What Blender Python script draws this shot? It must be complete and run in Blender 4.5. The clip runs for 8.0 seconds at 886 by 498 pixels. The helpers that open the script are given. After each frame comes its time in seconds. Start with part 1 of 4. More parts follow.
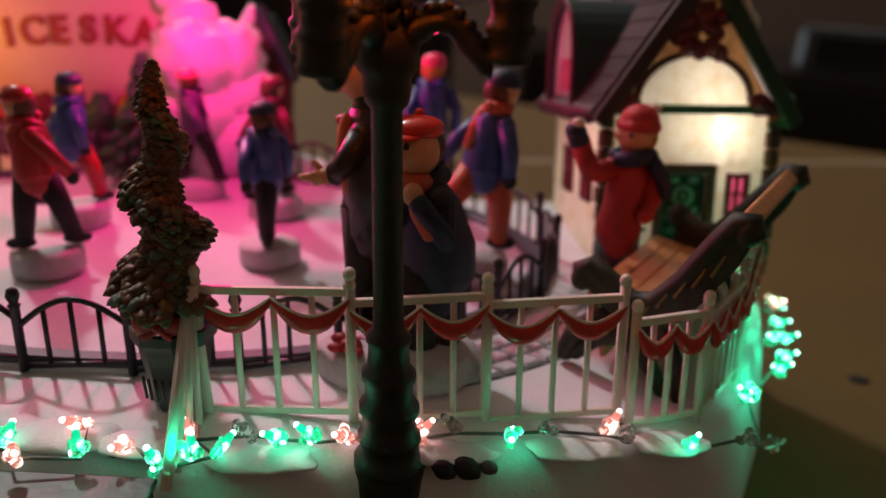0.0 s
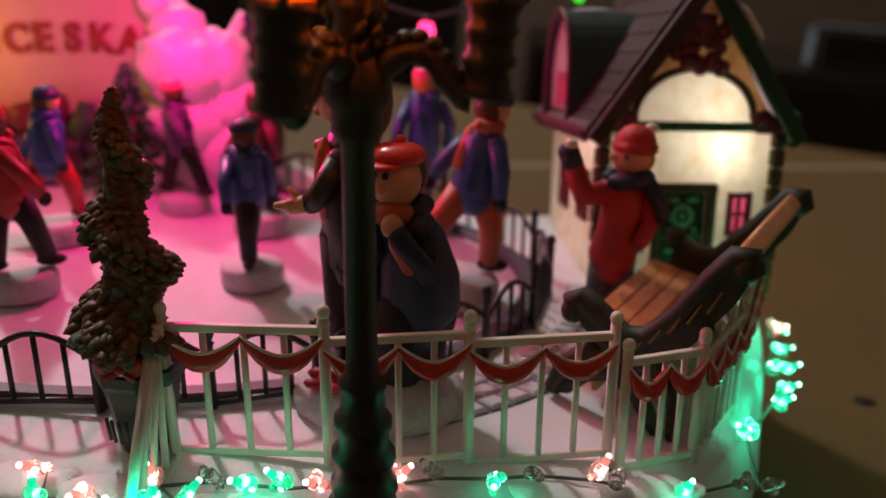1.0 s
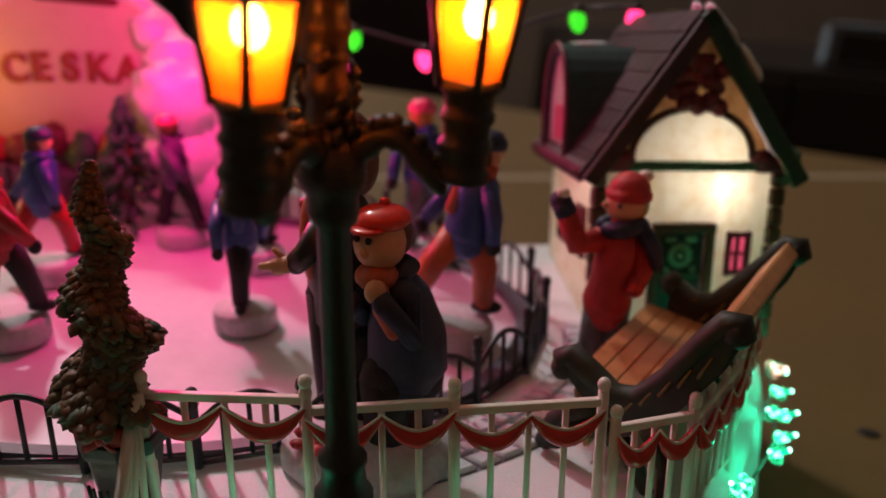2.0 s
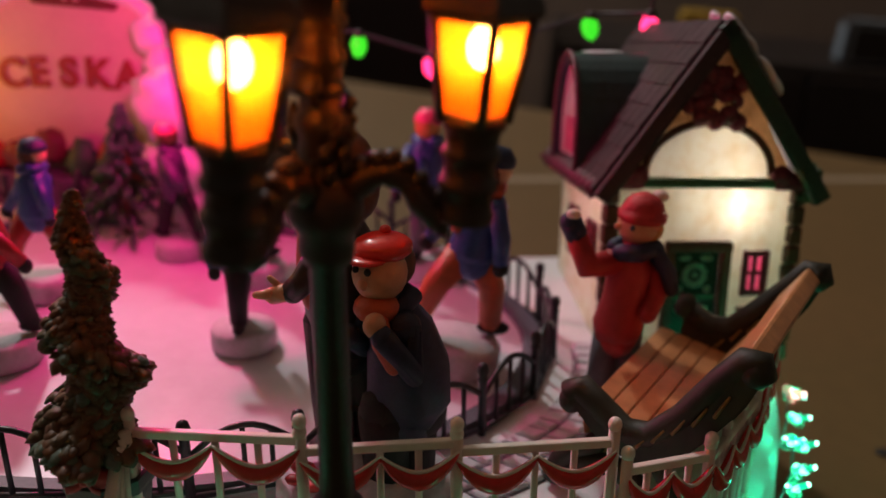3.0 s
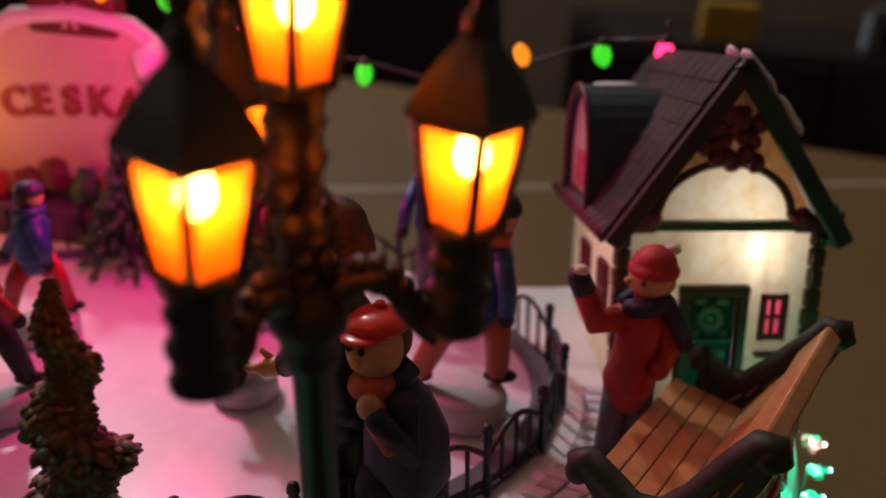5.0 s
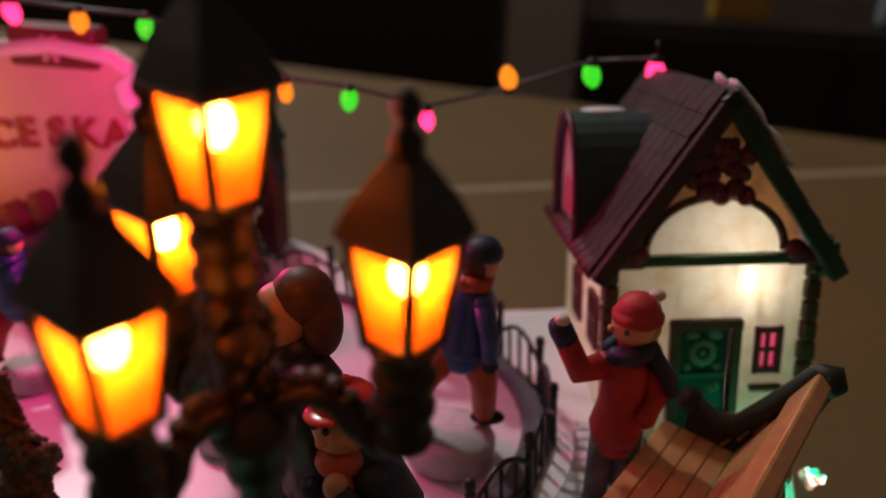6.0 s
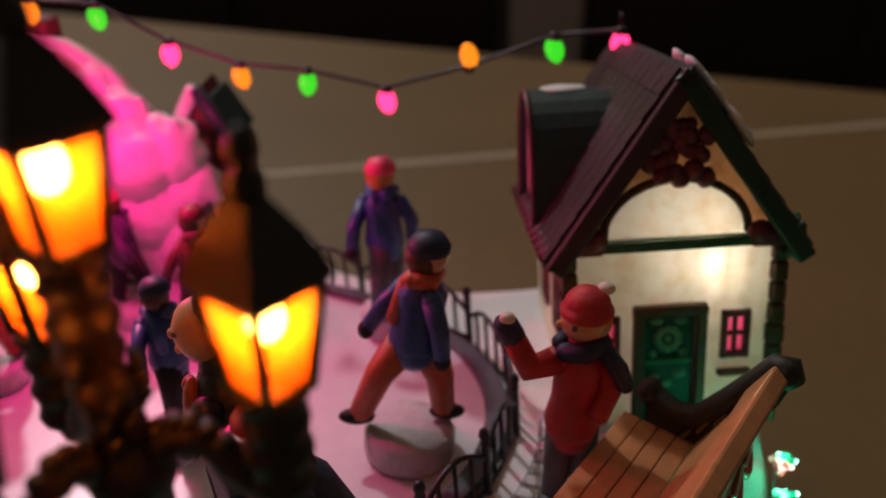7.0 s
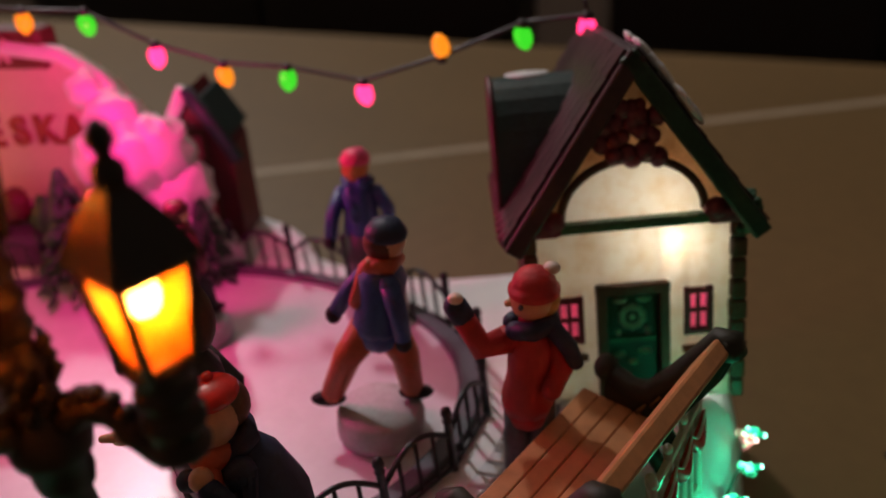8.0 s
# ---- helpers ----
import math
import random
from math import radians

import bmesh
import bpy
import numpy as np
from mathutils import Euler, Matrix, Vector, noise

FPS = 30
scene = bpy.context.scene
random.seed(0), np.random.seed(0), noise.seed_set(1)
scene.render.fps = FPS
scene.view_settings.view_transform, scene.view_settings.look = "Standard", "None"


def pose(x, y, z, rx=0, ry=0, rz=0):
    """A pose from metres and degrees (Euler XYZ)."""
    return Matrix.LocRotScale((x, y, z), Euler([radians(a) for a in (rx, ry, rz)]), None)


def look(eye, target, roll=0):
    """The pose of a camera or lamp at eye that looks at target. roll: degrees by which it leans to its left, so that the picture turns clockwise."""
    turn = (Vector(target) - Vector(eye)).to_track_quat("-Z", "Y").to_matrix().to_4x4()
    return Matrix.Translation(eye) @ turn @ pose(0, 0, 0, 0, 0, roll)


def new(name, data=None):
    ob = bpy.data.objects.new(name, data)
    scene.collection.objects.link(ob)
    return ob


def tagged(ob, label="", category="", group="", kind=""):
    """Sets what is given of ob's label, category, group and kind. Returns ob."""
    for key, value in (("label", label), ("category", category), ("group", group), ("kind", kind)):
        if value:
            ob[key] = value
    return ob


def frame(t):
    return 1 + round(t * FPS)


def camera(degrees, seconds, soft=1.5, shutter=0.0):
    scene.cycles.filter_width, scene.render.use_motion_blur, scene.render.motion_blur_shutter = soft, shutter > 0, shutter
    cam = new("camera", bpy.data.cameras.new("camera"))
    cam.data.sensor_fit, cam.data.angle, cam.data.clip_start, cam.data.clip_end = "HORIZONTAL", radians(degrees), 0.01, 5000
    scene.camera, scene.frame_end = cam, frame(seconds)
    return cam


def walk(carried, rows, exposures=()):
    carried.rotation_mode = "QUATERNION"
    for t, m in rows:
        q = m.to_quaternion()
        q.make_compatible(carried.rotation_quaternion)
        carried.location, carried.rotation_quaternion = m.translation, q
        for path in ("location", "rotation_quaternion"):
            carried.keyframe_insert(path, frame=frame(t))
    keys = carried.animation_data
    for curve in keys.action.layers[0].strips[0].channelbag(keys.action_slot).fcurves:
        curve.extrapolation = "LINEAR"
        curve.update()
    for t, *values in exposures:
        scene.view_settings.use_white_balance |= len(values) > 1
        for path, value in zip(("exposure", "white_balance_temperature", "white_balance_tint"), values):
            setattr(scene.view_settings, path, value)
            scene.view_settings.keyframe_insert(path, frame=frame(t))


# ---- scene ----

U = 0.07            # one unit of the plan below, in metres
ICE = 0.64          # height of the ice in plan units

cam = camera(56.0, 8.0)
cam.data.dof.use_dof = True
cam.data.dof.focus_distance = 0.126
cam.data.dof.aperture_fstop = 14.0
# t, x, y, z (plan units), yaw, pitch, roll
PATH = [
    (0.0, 0.2315, 0.1718, 1.7315, 1.83, -21.14, 4.99),
    (0.5, 0.2584, 0.2156, 1.7417, 2.24, -20.94, 4.89),
    (1.0, 0.2772, 0.3027, 1.7832, 2.30, -21.57, 5.11),
    (1.5, 0.3221, 0.3392, 1.8688, 2.80, -21.90, 4.89),
    (3.0, 0.3228, 0.5080, 1.9674, 3.93, -22.76, 4.87),
    (3.5, 0.3488, 0.5263, 1.9870, 4.40, -22.91, 4.77),
    (4.0, 0.3190, 0.5318, 2.0089, 4.46, -23.03, 4.72),
    (4.5, 0.2999, 0.5693, 2.0512, 4.31, -23.47, 4.79),
    (5.0, 0.3432, 0.6595, 2.1056, 5.37, -23.87, 4.13),
    (6.5, 0.4918, 0.8604, 2.3053, 7.25, -26.83, 1.05),
    (7.0, 0.6021, 0.9286, 2.3146, 8.17, -28.35, -0.35),
    (7.5, 0.7243, 0.9510, 2.2988, 9.36, -28.86, -1.56),
    (8.0, 0.8451, 0.8921, 2.3238, 11.64, -28.76, -3.64),
]


def aim(x, y, z, yaw, pitch, roll):
    a, p = radians(yaw), radians(pitch)
    eye = Vector((x, y, z)) * U
    way = Vector((-math.sin(a) * math.cos(p), math.cos(a) * math.cos(p), math.sin(p)))
    return look(eye, eye + way, roll)


walk(cam, [(t, aim(*row)) for t, *row in PATH],
     [(0.0, 0.08), (1.5, 0.06), (3.0, -0.08), (4.5, -0.18), (5.0, -0.22), (6.5, -0.28), (8.0, -0.28)])

# ---- world and lamps ----
world = bpy.data.worlds.new("world")
scene.world = world
world.use_nodes = True
world.node_tree.nodes["Background"].inputs[0].default_value = (1.0, 0.88, 0.76, 1)
world.node_tree.nodes["Background"].inputs[1].default_value = 0.18


def lamp(name, kind, place, power, colour, size=0.01, target=None):
    data = bpy.data.lights.new(name, kind)
    data.energy, data.color = power, colour
    if kind == "AREA":
        data.shape, data.size = "DISK", size
    else:
        data.shadow_soft_size = size
    ob = new(name, data)
    p = Vector(place) * U
    ob.matrix_world = look(p, Vector(target) * U) if target else Matrix.Translation(p)
    return ob


lamp("room_lamp", "POINT", (-13, 19, 21), 55.0, (1.0, 0.94, 0.95), 0.06)
lamp("rink_light", "POINT", (-0.82, 3.08, 1.58), 0.20, (1.0, 0.02, 0.24), 0.006)
lamp("rink_light", "POINT", (-2.15, 3.4, 1.1), 0.036, (1.0, 0.30, 0.03), 0.006)
lamp("house_light", "POINT", (0.96, 3.30, 1.22), 0.054, (1.0, 0.96, 0.88), 0.004)
lamp("house_light", "POINT", (0.80, 3.42, 1.33), 0.010, (1.0, 0.93, 0.85), 0.003)
lamp("house_light", "POINT", (1.08, 3.13, 1.13), 0.017, (1.0, 0.95, 0.88), 0.003)
for x, y, z, w in ((-0.33, 1.58, 0.69, 0.0009), (-0.10, 1.70, 0.69, 0.0005), (0.39, 1.79, 0.68, 0.0005), (0.80, 1.86, 0.67, 0.0005), (1.17, 2.30, 0.63, 0.0034), (1.30, 2.62, 0.60, 0.0050), (1.31, 2.88, 0.64, 0.0016)):
    lamp("led_light", "POINT", (x, y, z), w, (0.0, 1.0, 0.46), 0.0008)


# ---- materials ----
def mat(name, colour, rough=0.5, metal=0.0, vary=0.12, scale=900.0, bump=0.15, stain=0.0, stain_colour=(0.2, 0.12, 0.05), glow=None, glow_power=0.0, clear=0.0, per_piece=0.0, coarse=90.0):
    """A painted or moulded surface: grain, blotches, wear stains and relief."""
    m = bpy.data.materials.new(name)
    m.use_nodes = True
    nt = m.node_tree
    n, l = nt.nodes, nt.links
    b = n["Principled BSDF"]
    tc = n.new("ShaderNodeTexCoord")
    fine = n.new("ShaderNodeTexNoise")
    fine.inputs["Scale"].default_value = scale
    fine.inputs["Detail"].default_value = 6
    big = n.new("ShaderNodeTexNoise")
    big.inputs["Scale"].default_value = coarse
    big.inputs["Detail"].default_value = 3
    for t in (fine, big):
        l.new(tc.outputs["Object"], t.inputs["Vector"])
    add = n.new("ShaderNodeMath")
    add.operation = "ADD"
    l.new(fine.outputs["Fac"], add.inputs[0])
    l.new(big.outputs["Fac"], add.inputs[1])
    rng = n.new("ShaderNodeMapRange")
    rng.inputs["From Min"].default_value, rng.inputs["From Max"].default_value = 0.7, 1.3
    rng.inputs["To Min"].default_value, rng.inputs["To Max"].default_value = 1 - vary, 1 + vary
    l.new(add.outputs[0], rng.inputs["Value"])
    hsv = n.new("ShaderNodeHueSaturation")
    hsv.inputs["Color"].default_value = (*colour, 1)
    value = rng.outputs["Result"]
    if per_piece:
        info = n.new("ShaderNodeObjectInfo")
        pr = n.new("ShaderNodeMapRange")
        pr.inputs["To Min"].default_value, pr.inputs["To Max"].default_value = 1 - per_piece, 1 + per_piece
        l.new(info.outputs["Random"], pr.inputs["Value"])
        mul = n.new("ShaderNodeMath")
        mul.operation = "MULTIPLY"
        l.new(value, mul.inputs[0])
        l.new(pr.outputs["Result"], mul.inputs[1])
        value = mul.outputs[0]
    l.new(value, hsv.inputs["Value"])
    out = hsv.outputs["Color"]
    if stain:
        ramp = n.new("ShaderNodeValToRGB")
        ramp.color_ramp.elements[0].position, ramp.color_ramp.elements[1].position = 0.62 - 0.3 * stain, 0.72
        l.new(big.outputs["Fac"], ramp.inputs["Fac"])
        mix = n.new("ShaderNodeMixRGB")
        mix.inputs["Color2"].default_value = (*stain_colour, 1)
        l.new(ramp.outputs["Color"], mix.inputs["Fac"])
        l.new(out, mix.inputs["Color1"])
        out = mix.outputs["Color"]
    l.new(out, b.inputs["Base Color"])
    b.inputs["Roughness"].default_value, b.inputs["Metallic"].default_value = rough, metal
    if bump:
        bp = n.new("ShaderNodeBump")
        bp.inputs["Strength"].default_value, bp.inputs["Distance"].default_value = bump, 0.0004
        l.new(fine.outputs["Fac"], bp.inputs["Height"])
        l.new(bp.outputs["Normal"], b.inputs["Normal"])
    if glow:
        b.inputs["Emission Color"].default_value = (*glow, 1)
        b.inputs["Emission Strength"].default_value = glow_power
    if clear:
        b.inputs["Transmission Weight"].default_value = clear
    return m


def thin(name, colour, through_light=0.6, tint=None, see=0.0, rough=0.4, stain=None, clear_tint=None):
    """A thin moulded shell that lets light through; see: how much of it is clear."""
    m = bpy.data.materials.new(name)
    m.use_nodes = True
    nt = m.node_tree
    n, l = nt.nodes, nt.links
    n.remove(n["Principled BSDF"])
    d = n.new("ShaderNodeBsdfDiffuse")
    t = n.new("ShaderNodeBsdfTranslucent")
    g = n.new("ShaderNodeBsdfGlossy")
    tc = n.new("ShaderNodeTexCoord")
    no = n.new("ShaderNodeTexNoise")
    no.inputs["Scale"].default_value, no.inputs["Detail"].default_value = 260, 6
    l.new(tc.outputs["Object"], no.inputs["Vector"])
    mix = n.new("ShaderNodeMixRGB")
    mix.inputs["Color1"].default_value = (*colour, 1)
    mix.inputs["Color2"].default_value = (*(stain or [c * 0.75 for c in colour]), 1)
    ramp = n.new("ShaderNodeValToRGB")
    ramp.color_ramp.elements[0].position, ramp.color_ramp.elements[1].position = 0.45, 0.78
    l.new(no.outputs["Fac"], ramp.inputs["Fac"])
    l.new(ramp.outputs["Color"], mix.inputs["Fac"])
    l.new(mix.outputs["Color"], d.inputs["Color"])
    if tint:
        t.inputs["Color"].default_value = (*tint, 1)
    else:
        l.new(mix.outputs["Color"], t.inputs["Color"])
    g.inputs["Roughness"].default_value = rough
    a = n.new("ShaderNodeMixShader")
    a.inputs[0].default_value = through_light
    l.new(d.outputs[0], a.inputs[1])
    l.new(t.outputs[0], a.inputs[2])
    c = n.new("ShaderNodeMixShader")
    c.inputs[0].default_value = 0.04
    l.new(a.outputs[0], c.inputs[1])
    l.new(g.outputs[0], c.inputs[2])
    last = c
    if see:
        tr = n.new("ShaderNodeBsdfTransparent")
        tr.inputs["Color"].default_value = (*(clear_tint or tint or colour), 1)
        e = n.new("ShaderNodeMixShader")
        e.inputs[0].default_value = see
        l.new(c.outputs[0], e.inputs[1])
        l.new(tr.outputs[0], e.inputs[2])
        last = e
    l.new(last.outputs[0], n["Material Output"].inputs[0])
    return m


def lit(name, colour, power):
    m = bpy.data.materials.new(name)
    m.use_nodes = True
    b = m.node_tree.nodes["Principled BSDF"]
    b.inputs["Base Color"].default_value = (*[0.6 * c for c in colour], 1)
    b.inputs["Roughness"].default_value = 0.2
    b.inputs["Emission Color"].default_value = (*colour, 1)
    b.inputs["Emission Strength"].default_value = power
    return m


SNOW = mat("snow_paint", (0.80, 0.82, 0.86), 0.55, vary=0.05, bump=0.35, scale=1500)
ICEM = mat("ice_sheet", (0.68, 0.68, 0.75), 0.28, vary=0.05, bump=0.04, scale=300)
BLACK = mat("black_plastic", (0.022, 0.024, 0.030), 0.38, vary=0.25, bump=0.12)
IRON = mat("black_lamp_plastic", (0.014, 0.010, 0.008), 0.5, vary=0.25, bump=0.3)
BOXGREEN = mat("dark_green_box_plastic", (0.012, 0.030, 0.018), 0.45, vary=0.2, bump=0.15)
WHITE = mat("white_plastic", (0.78, 0.74, 0.66), 0.35, vary=0.05, bump=0.08)
RED = mat("red_gloss_paint", (0.42, 0.02, 0.025), 0.28, vary=0.15)
SWAG = mat("swag_red_paint", (0.62, 0.035, 0.03), 0.22, vary=0.12, bump=0.08)
REDCLOTH = mat("red_coat_paint", (0.40, 0.022, 0.025), 0.5, vary=0.25, bump=0.7, scale=260)
NAVY = mat("navy_paint", (0.014, 0.024, 0.062), 0.55, vary=0.25, bump=0.25)
BLUE = mat("blue_paint", (0.03, 0.07, 0.24), 0.40, vary=0.25, bump=0.3)
PURPLE = mat("purple_paint", (0.10, 0.03, 0.13), 0.45, vary=0.25, bump=0.3)
MAROON = mat("maroon_paint", (0.14, 0.02, 0.035), 0.5, vary=0.3, bump=0.3)
ORANGE = mat("orange_paint", (0.48, 0.10, 0.045), 0.45, vary=0.15, bump=0.25)
PINK = mat("pink_paint", (0.70, 0.08, 0.20), 0.45, vary=0.15, bump=0.3)
KNIT = mat("red_knit_paint", (0.46, 0.03, 0.035), 0.6, vary=0.25, bump=1.0, scale=420)
SKIN = mat("flesh_paint", (0.62, 0.33, 0.19), 0.42, vary=0.08)
PALE = mat("pale_glove_paint", (0.70, 0.58, 0.52), 0.45, vary=0.08)
DARK = mat("dark_trouser_paint", (0.013, 0.011, 0.013), 0.7, vary=0.3, bump=0.25)
COAT = mat("black_brown_coat_paint", (0.022, 0.016, 0.016), 0.38, vary=0.35, bump=0.8, scale=240)
GREY = mat("grey_paint", (0.10, 0.10, 0.12), 0.5, vary=0.2, bump=0.2)
HAIR = mat("brown_hair_paint", (0.10, 0.035, 0.015), 0.5, vary=0.3, bump=0.3)
BLOND = mat("blond_hair_paint", (0.50, 0.22, 0.05), 0.5, vary=0.2, bump=0.3)
CREAM = mat("cream_paint", (0.72, 0.62, 0.46), 0.5, vary=0.1)
STONE = mat("snowy_stone_paint", (0.52, 0.53, 0.56), 0.6, vary=0.15, bump=0.5, stain=0.2, stain_colour=(0.3, 0.28, 0.28))
COBBLE = mat("cobble_paint", (0.60, 0.63, 0.68), 0.55, vary=0.1, bump=0.4, per_piece=0.15)
GROUT = mat("dark_joint_paint", (0.16, 0.18, 0.22), 0.7, vary=0.2)
CURB = mat("slate_curb_paint", (0.085, 0.09, 0.115), 0.5, vary=0.15, bump=0.3)
WOOD = mat("sleigh_wood_paint", (0.50, 0.22, 0.088), 0.42, vary=0.18, bump=0.25, scale=400)
OLIVE = mat("dark_olive_wood_paint", (0.022, 0.022, 0.012), 0.6, vary=0.4, bump=0.5, scale=300)
GOLD = mat("rubbed_gold_paint", (0.22, 0.13, 0.03), 0.4, vary=0.3, bump=0.3)
GREEN = mat("pot_green_paint", (0.03, 0.055, 0.05), 0.45, vary=0.2, bump=0.25)
LEAF = mat("sprig_brown_green", (0.15, 0.062, 0.028), 0.55, vary=0.5, bump=0.6, scale=500, coarse=260, stain=0.5, stain_colour=(0.05, 0.095, 0.055))
LEAFTIP = mat("sprig_frost", (0.10, 0.145, 0.11), 0.6, vary=0.3, bump=0.6)
EVERGREEN = mat("evergreen_paint", (0.03, 0.11, 0.05), 0.5, vary=0.4, bump=0.6)
ROOF = mat("maroon_shingle_paint", (0.042, 0.020, 0.024), 0.5, vary=0.25, bump=0.4, per_piece=0.25)
ROOFEDGE = mat("plum_roof_paint", (0.11, 0.03, 0.045), 0.45, vary=0.25, bump=0.4)
SLATE = mat("dark_green_slate_paint", (0.024, 0.058, 0.060), 0.45, vary=0.3, bump=0.35)
BEAM = mat("green_beam_paint", (0.03, 0.13, 0.055), 0.45, vary=0.3, bump=0.3)
BARGE = mat("dark_green_barge_paint", (0.012, 0.045, 0.024), 0.45, vary=0.35, bump=0.4)
BROWN = mat("dark_brown_timber_paint", (0.085, 0.036, 0.016), 0.5, vary=0.35, bump=0.5)
WALL = thin("house_wall_shell", (0.86, 0.82, 0.74), 0.5, stain=(0.74, 0.62, 0.46))
GABLE = thin("gable_shell", (0.66, 0.47, 0.30), 0.4, stain=(0.40, 0.22, 0.10))
DOORG = thin("green_door_shell", (0.008, 0.05, 0.026), 0.5)
PALEGREEN = thin("pale_green_shell", (0.42, 0.88, 0.60), 0.6)
PANEP = thin("pink_pane", (0.92, 0.30, 0.48), 0.7)
LANTERN = thin("amber_pane", (1.0, 0.36, 0.03), 0.8, tint=(1.0, 0.17, 0.004), see=0.40, clear_tint=(1.0, 0.50, 0.14))
BULB = lit("lantern_bulb", (1.0, 0.74, 0.36), 135.0)
SIGN = mat("sign_cream_paint", (0.64, 0.55, 0.48), 0.5, vary=0.08, bump=0.2)
LETTER = mat("sign_letter_paint", (0.30, 0.05, 0.05), 0.5)
TABLE = mat("table_laminate", (0.155, 0.097, 0.035), 0.5, vary=0.10, bump=0.12, scale=120, coarse=9)
STRIPE = mat("table_pale_strip", (0.36, 0.29, 0.20), 0.5)
# pale paint for the unseen walls and ceiling, added to bounce soft fill light
BOUNCEROOM = mat("cream_bounce_paint", (0.56, 0.48, 0.38), 0.8, scale=40, coarse=3, vary=0.05)
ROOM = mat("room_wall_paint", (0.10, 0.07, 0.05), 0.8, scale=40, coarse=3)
CABINET = mat("dark_cabinet_wood", (0.012, 0.008, 0.006), 0.5, scale=60, coarse=6)
CLEAR = mat("clear_led_plastic", (0.9, 0.88, 0.86), 0.08, vary=0.02, bump=0, clear=0.9)
TEAL = lit("teal_led", (0.01, 0.85, 0.42), 0.75)
TEALHOT = lit("teal_led_core", (0.35, 1.0, 0.75), 6.0)
ROSEHOT = lit("rose_led_core", (1.0, 0.66, 0.58), 5.0)
# clear plastic with weak emission, standing for LED light caught inside it
TEALCLEARGLOW = mat("teal_clear_glow_plastic", (0.25, 0.9, 0.62), 0.08, vary=0.05, bump=0, clear=0.85, glow=(0.0, 0.55, 0.28), glow_power=0.16)
ROSECLEARGLOW = mat("rose_clear_glow_plastic", (0.95, 0.72, 0.68), 0.08, vary=0.05, bump=0, clear=0.85, glow=(0.6, 0.16, 0.15), glow_power=0.12)
ROSE = lit("rose_led", (1.0, 0.30, 0.25), 0.8)
WIRE = mat("clear_green_wire", (0.10, 0.14, 0.12), 0.4)
B_PINK = lit("pink_bulb", (1.0, 0.03, 0.15), 4.0)
B_GREEN = lit("green_bulb", (0.04, 0.70, 0.02), 1.3)
B_ORANGE = lit("orange_bulb", (1.0, 0.28, 0.012), 1.3)


# ---- mesh tools (plan units) ----
def grown(bm, before, mi, smooth=True):
    bm.faces.ensure_lookup_table()
    for f in bm.faces[before:]:
        f.material_index, f.smooth = mi, smooth


def tube(bm, pts, radii, seg=10, mi=0, flat=1.0, caps=True):
    """A limb along points, with a radius at each; flat squeezes it across."""
    k = len(bm.faces)
    pts = [Vector(p) for p in pts]
    if isinstance(radii, (int, float)):
        radii = [radii] * len(pts)
    rings = []
    side = None
    for i, p in enumerate(pts):
        d = (pts[min(i + 1, len(pts) - 1)] - pts[max(i - 1, 0)]).normalized()
        if side is None:
            side = d.cross(Vector((0.3, 1, 0.1)) if abs(d.y) < 0.9 else Vector((1, 0, 0.1))).normalized()
        side = (side - d * side.dot(d)).normalized()
        up = d.cross(side)
        rings.append([bm.verts.new(p + (side * math.cos(a) + up * flat * math.sin(a)) * radii[i])
                      for a in (2 * math.pi * j / seg for j in range(seg))])
    for r, s in zip(rings, rings[1:]):
        for j in range(seg):
            bm.faces.new((r[j], r[(j + 1) % seg], s[(j + 1) % seg], s[j]))
    if caps:
        bm.faces.new(rings[0][::-1])
        bm.faces.new(rings[-1])
    grown(bm, k, mi)


def lathe(bm, profile, centre=(0, 0, 0), seg=20, mi=0, smooth=True, twist=0.0):
    k = len(bm.faces)
    c = Vector(centre)
    rings = [[bm.verts.new(c + Vector((r * math.cos(a), r * math.sin(a), z))) for a in (2 * math.pi * j / seg + twist for j in range(seg))] for r, z in profile]
    for r, s in zip(rings, rings[1:]):
        for j in range(seg):
            bm.faces.new((r[j], r[(j + 1) % seg], s[(j + 1) % seg], s[j]))
    bm.faces.new(rings[0][::-1])
    bm.faces.new(rings[-1])
    grown(bm, k, mi, smooth)


def ball(bm, centre, size, mi=0, turn=(0, 0, 0), seg=16, rough=0.0):
    k = len(bm.faces)
    m = pose(*centre, *turn) @ Matrix.Diagonal((*((size,) * 3 if isinstance(size, (int, float)) else size), 1))
    made = bmesh.ops.create_uvsphere(bm, u_segments=seg, v_segments=max(6, seg * 2 // 3), radius=1, matrix=m)
    if rough:
        for v in made["verts"]:
            v.co += (v.co - Vector(centre)) * rough * noise.noise(v.co * 23)
    grown(bm, k, mi)


def block(bm, centre, size, mi=0, turn=(0, 0, 0), bevel=0.0):
    k = len(bm.faces)
    m = pose(*centre, *turn) @ Matrix.Diagonal((*size, 1))
    made = bmesh.ops.create_cube(bm, size=1, matrix=m)
    if bevel:
        edges = list({e for v in made["verts"] for e in v.link_edges})
        bmesh.ops.bevel(bm, geom=edges, offset=bevel, segments=2, affect="EDGES", profile=0.5)
    grown(bm, k, mi, False)


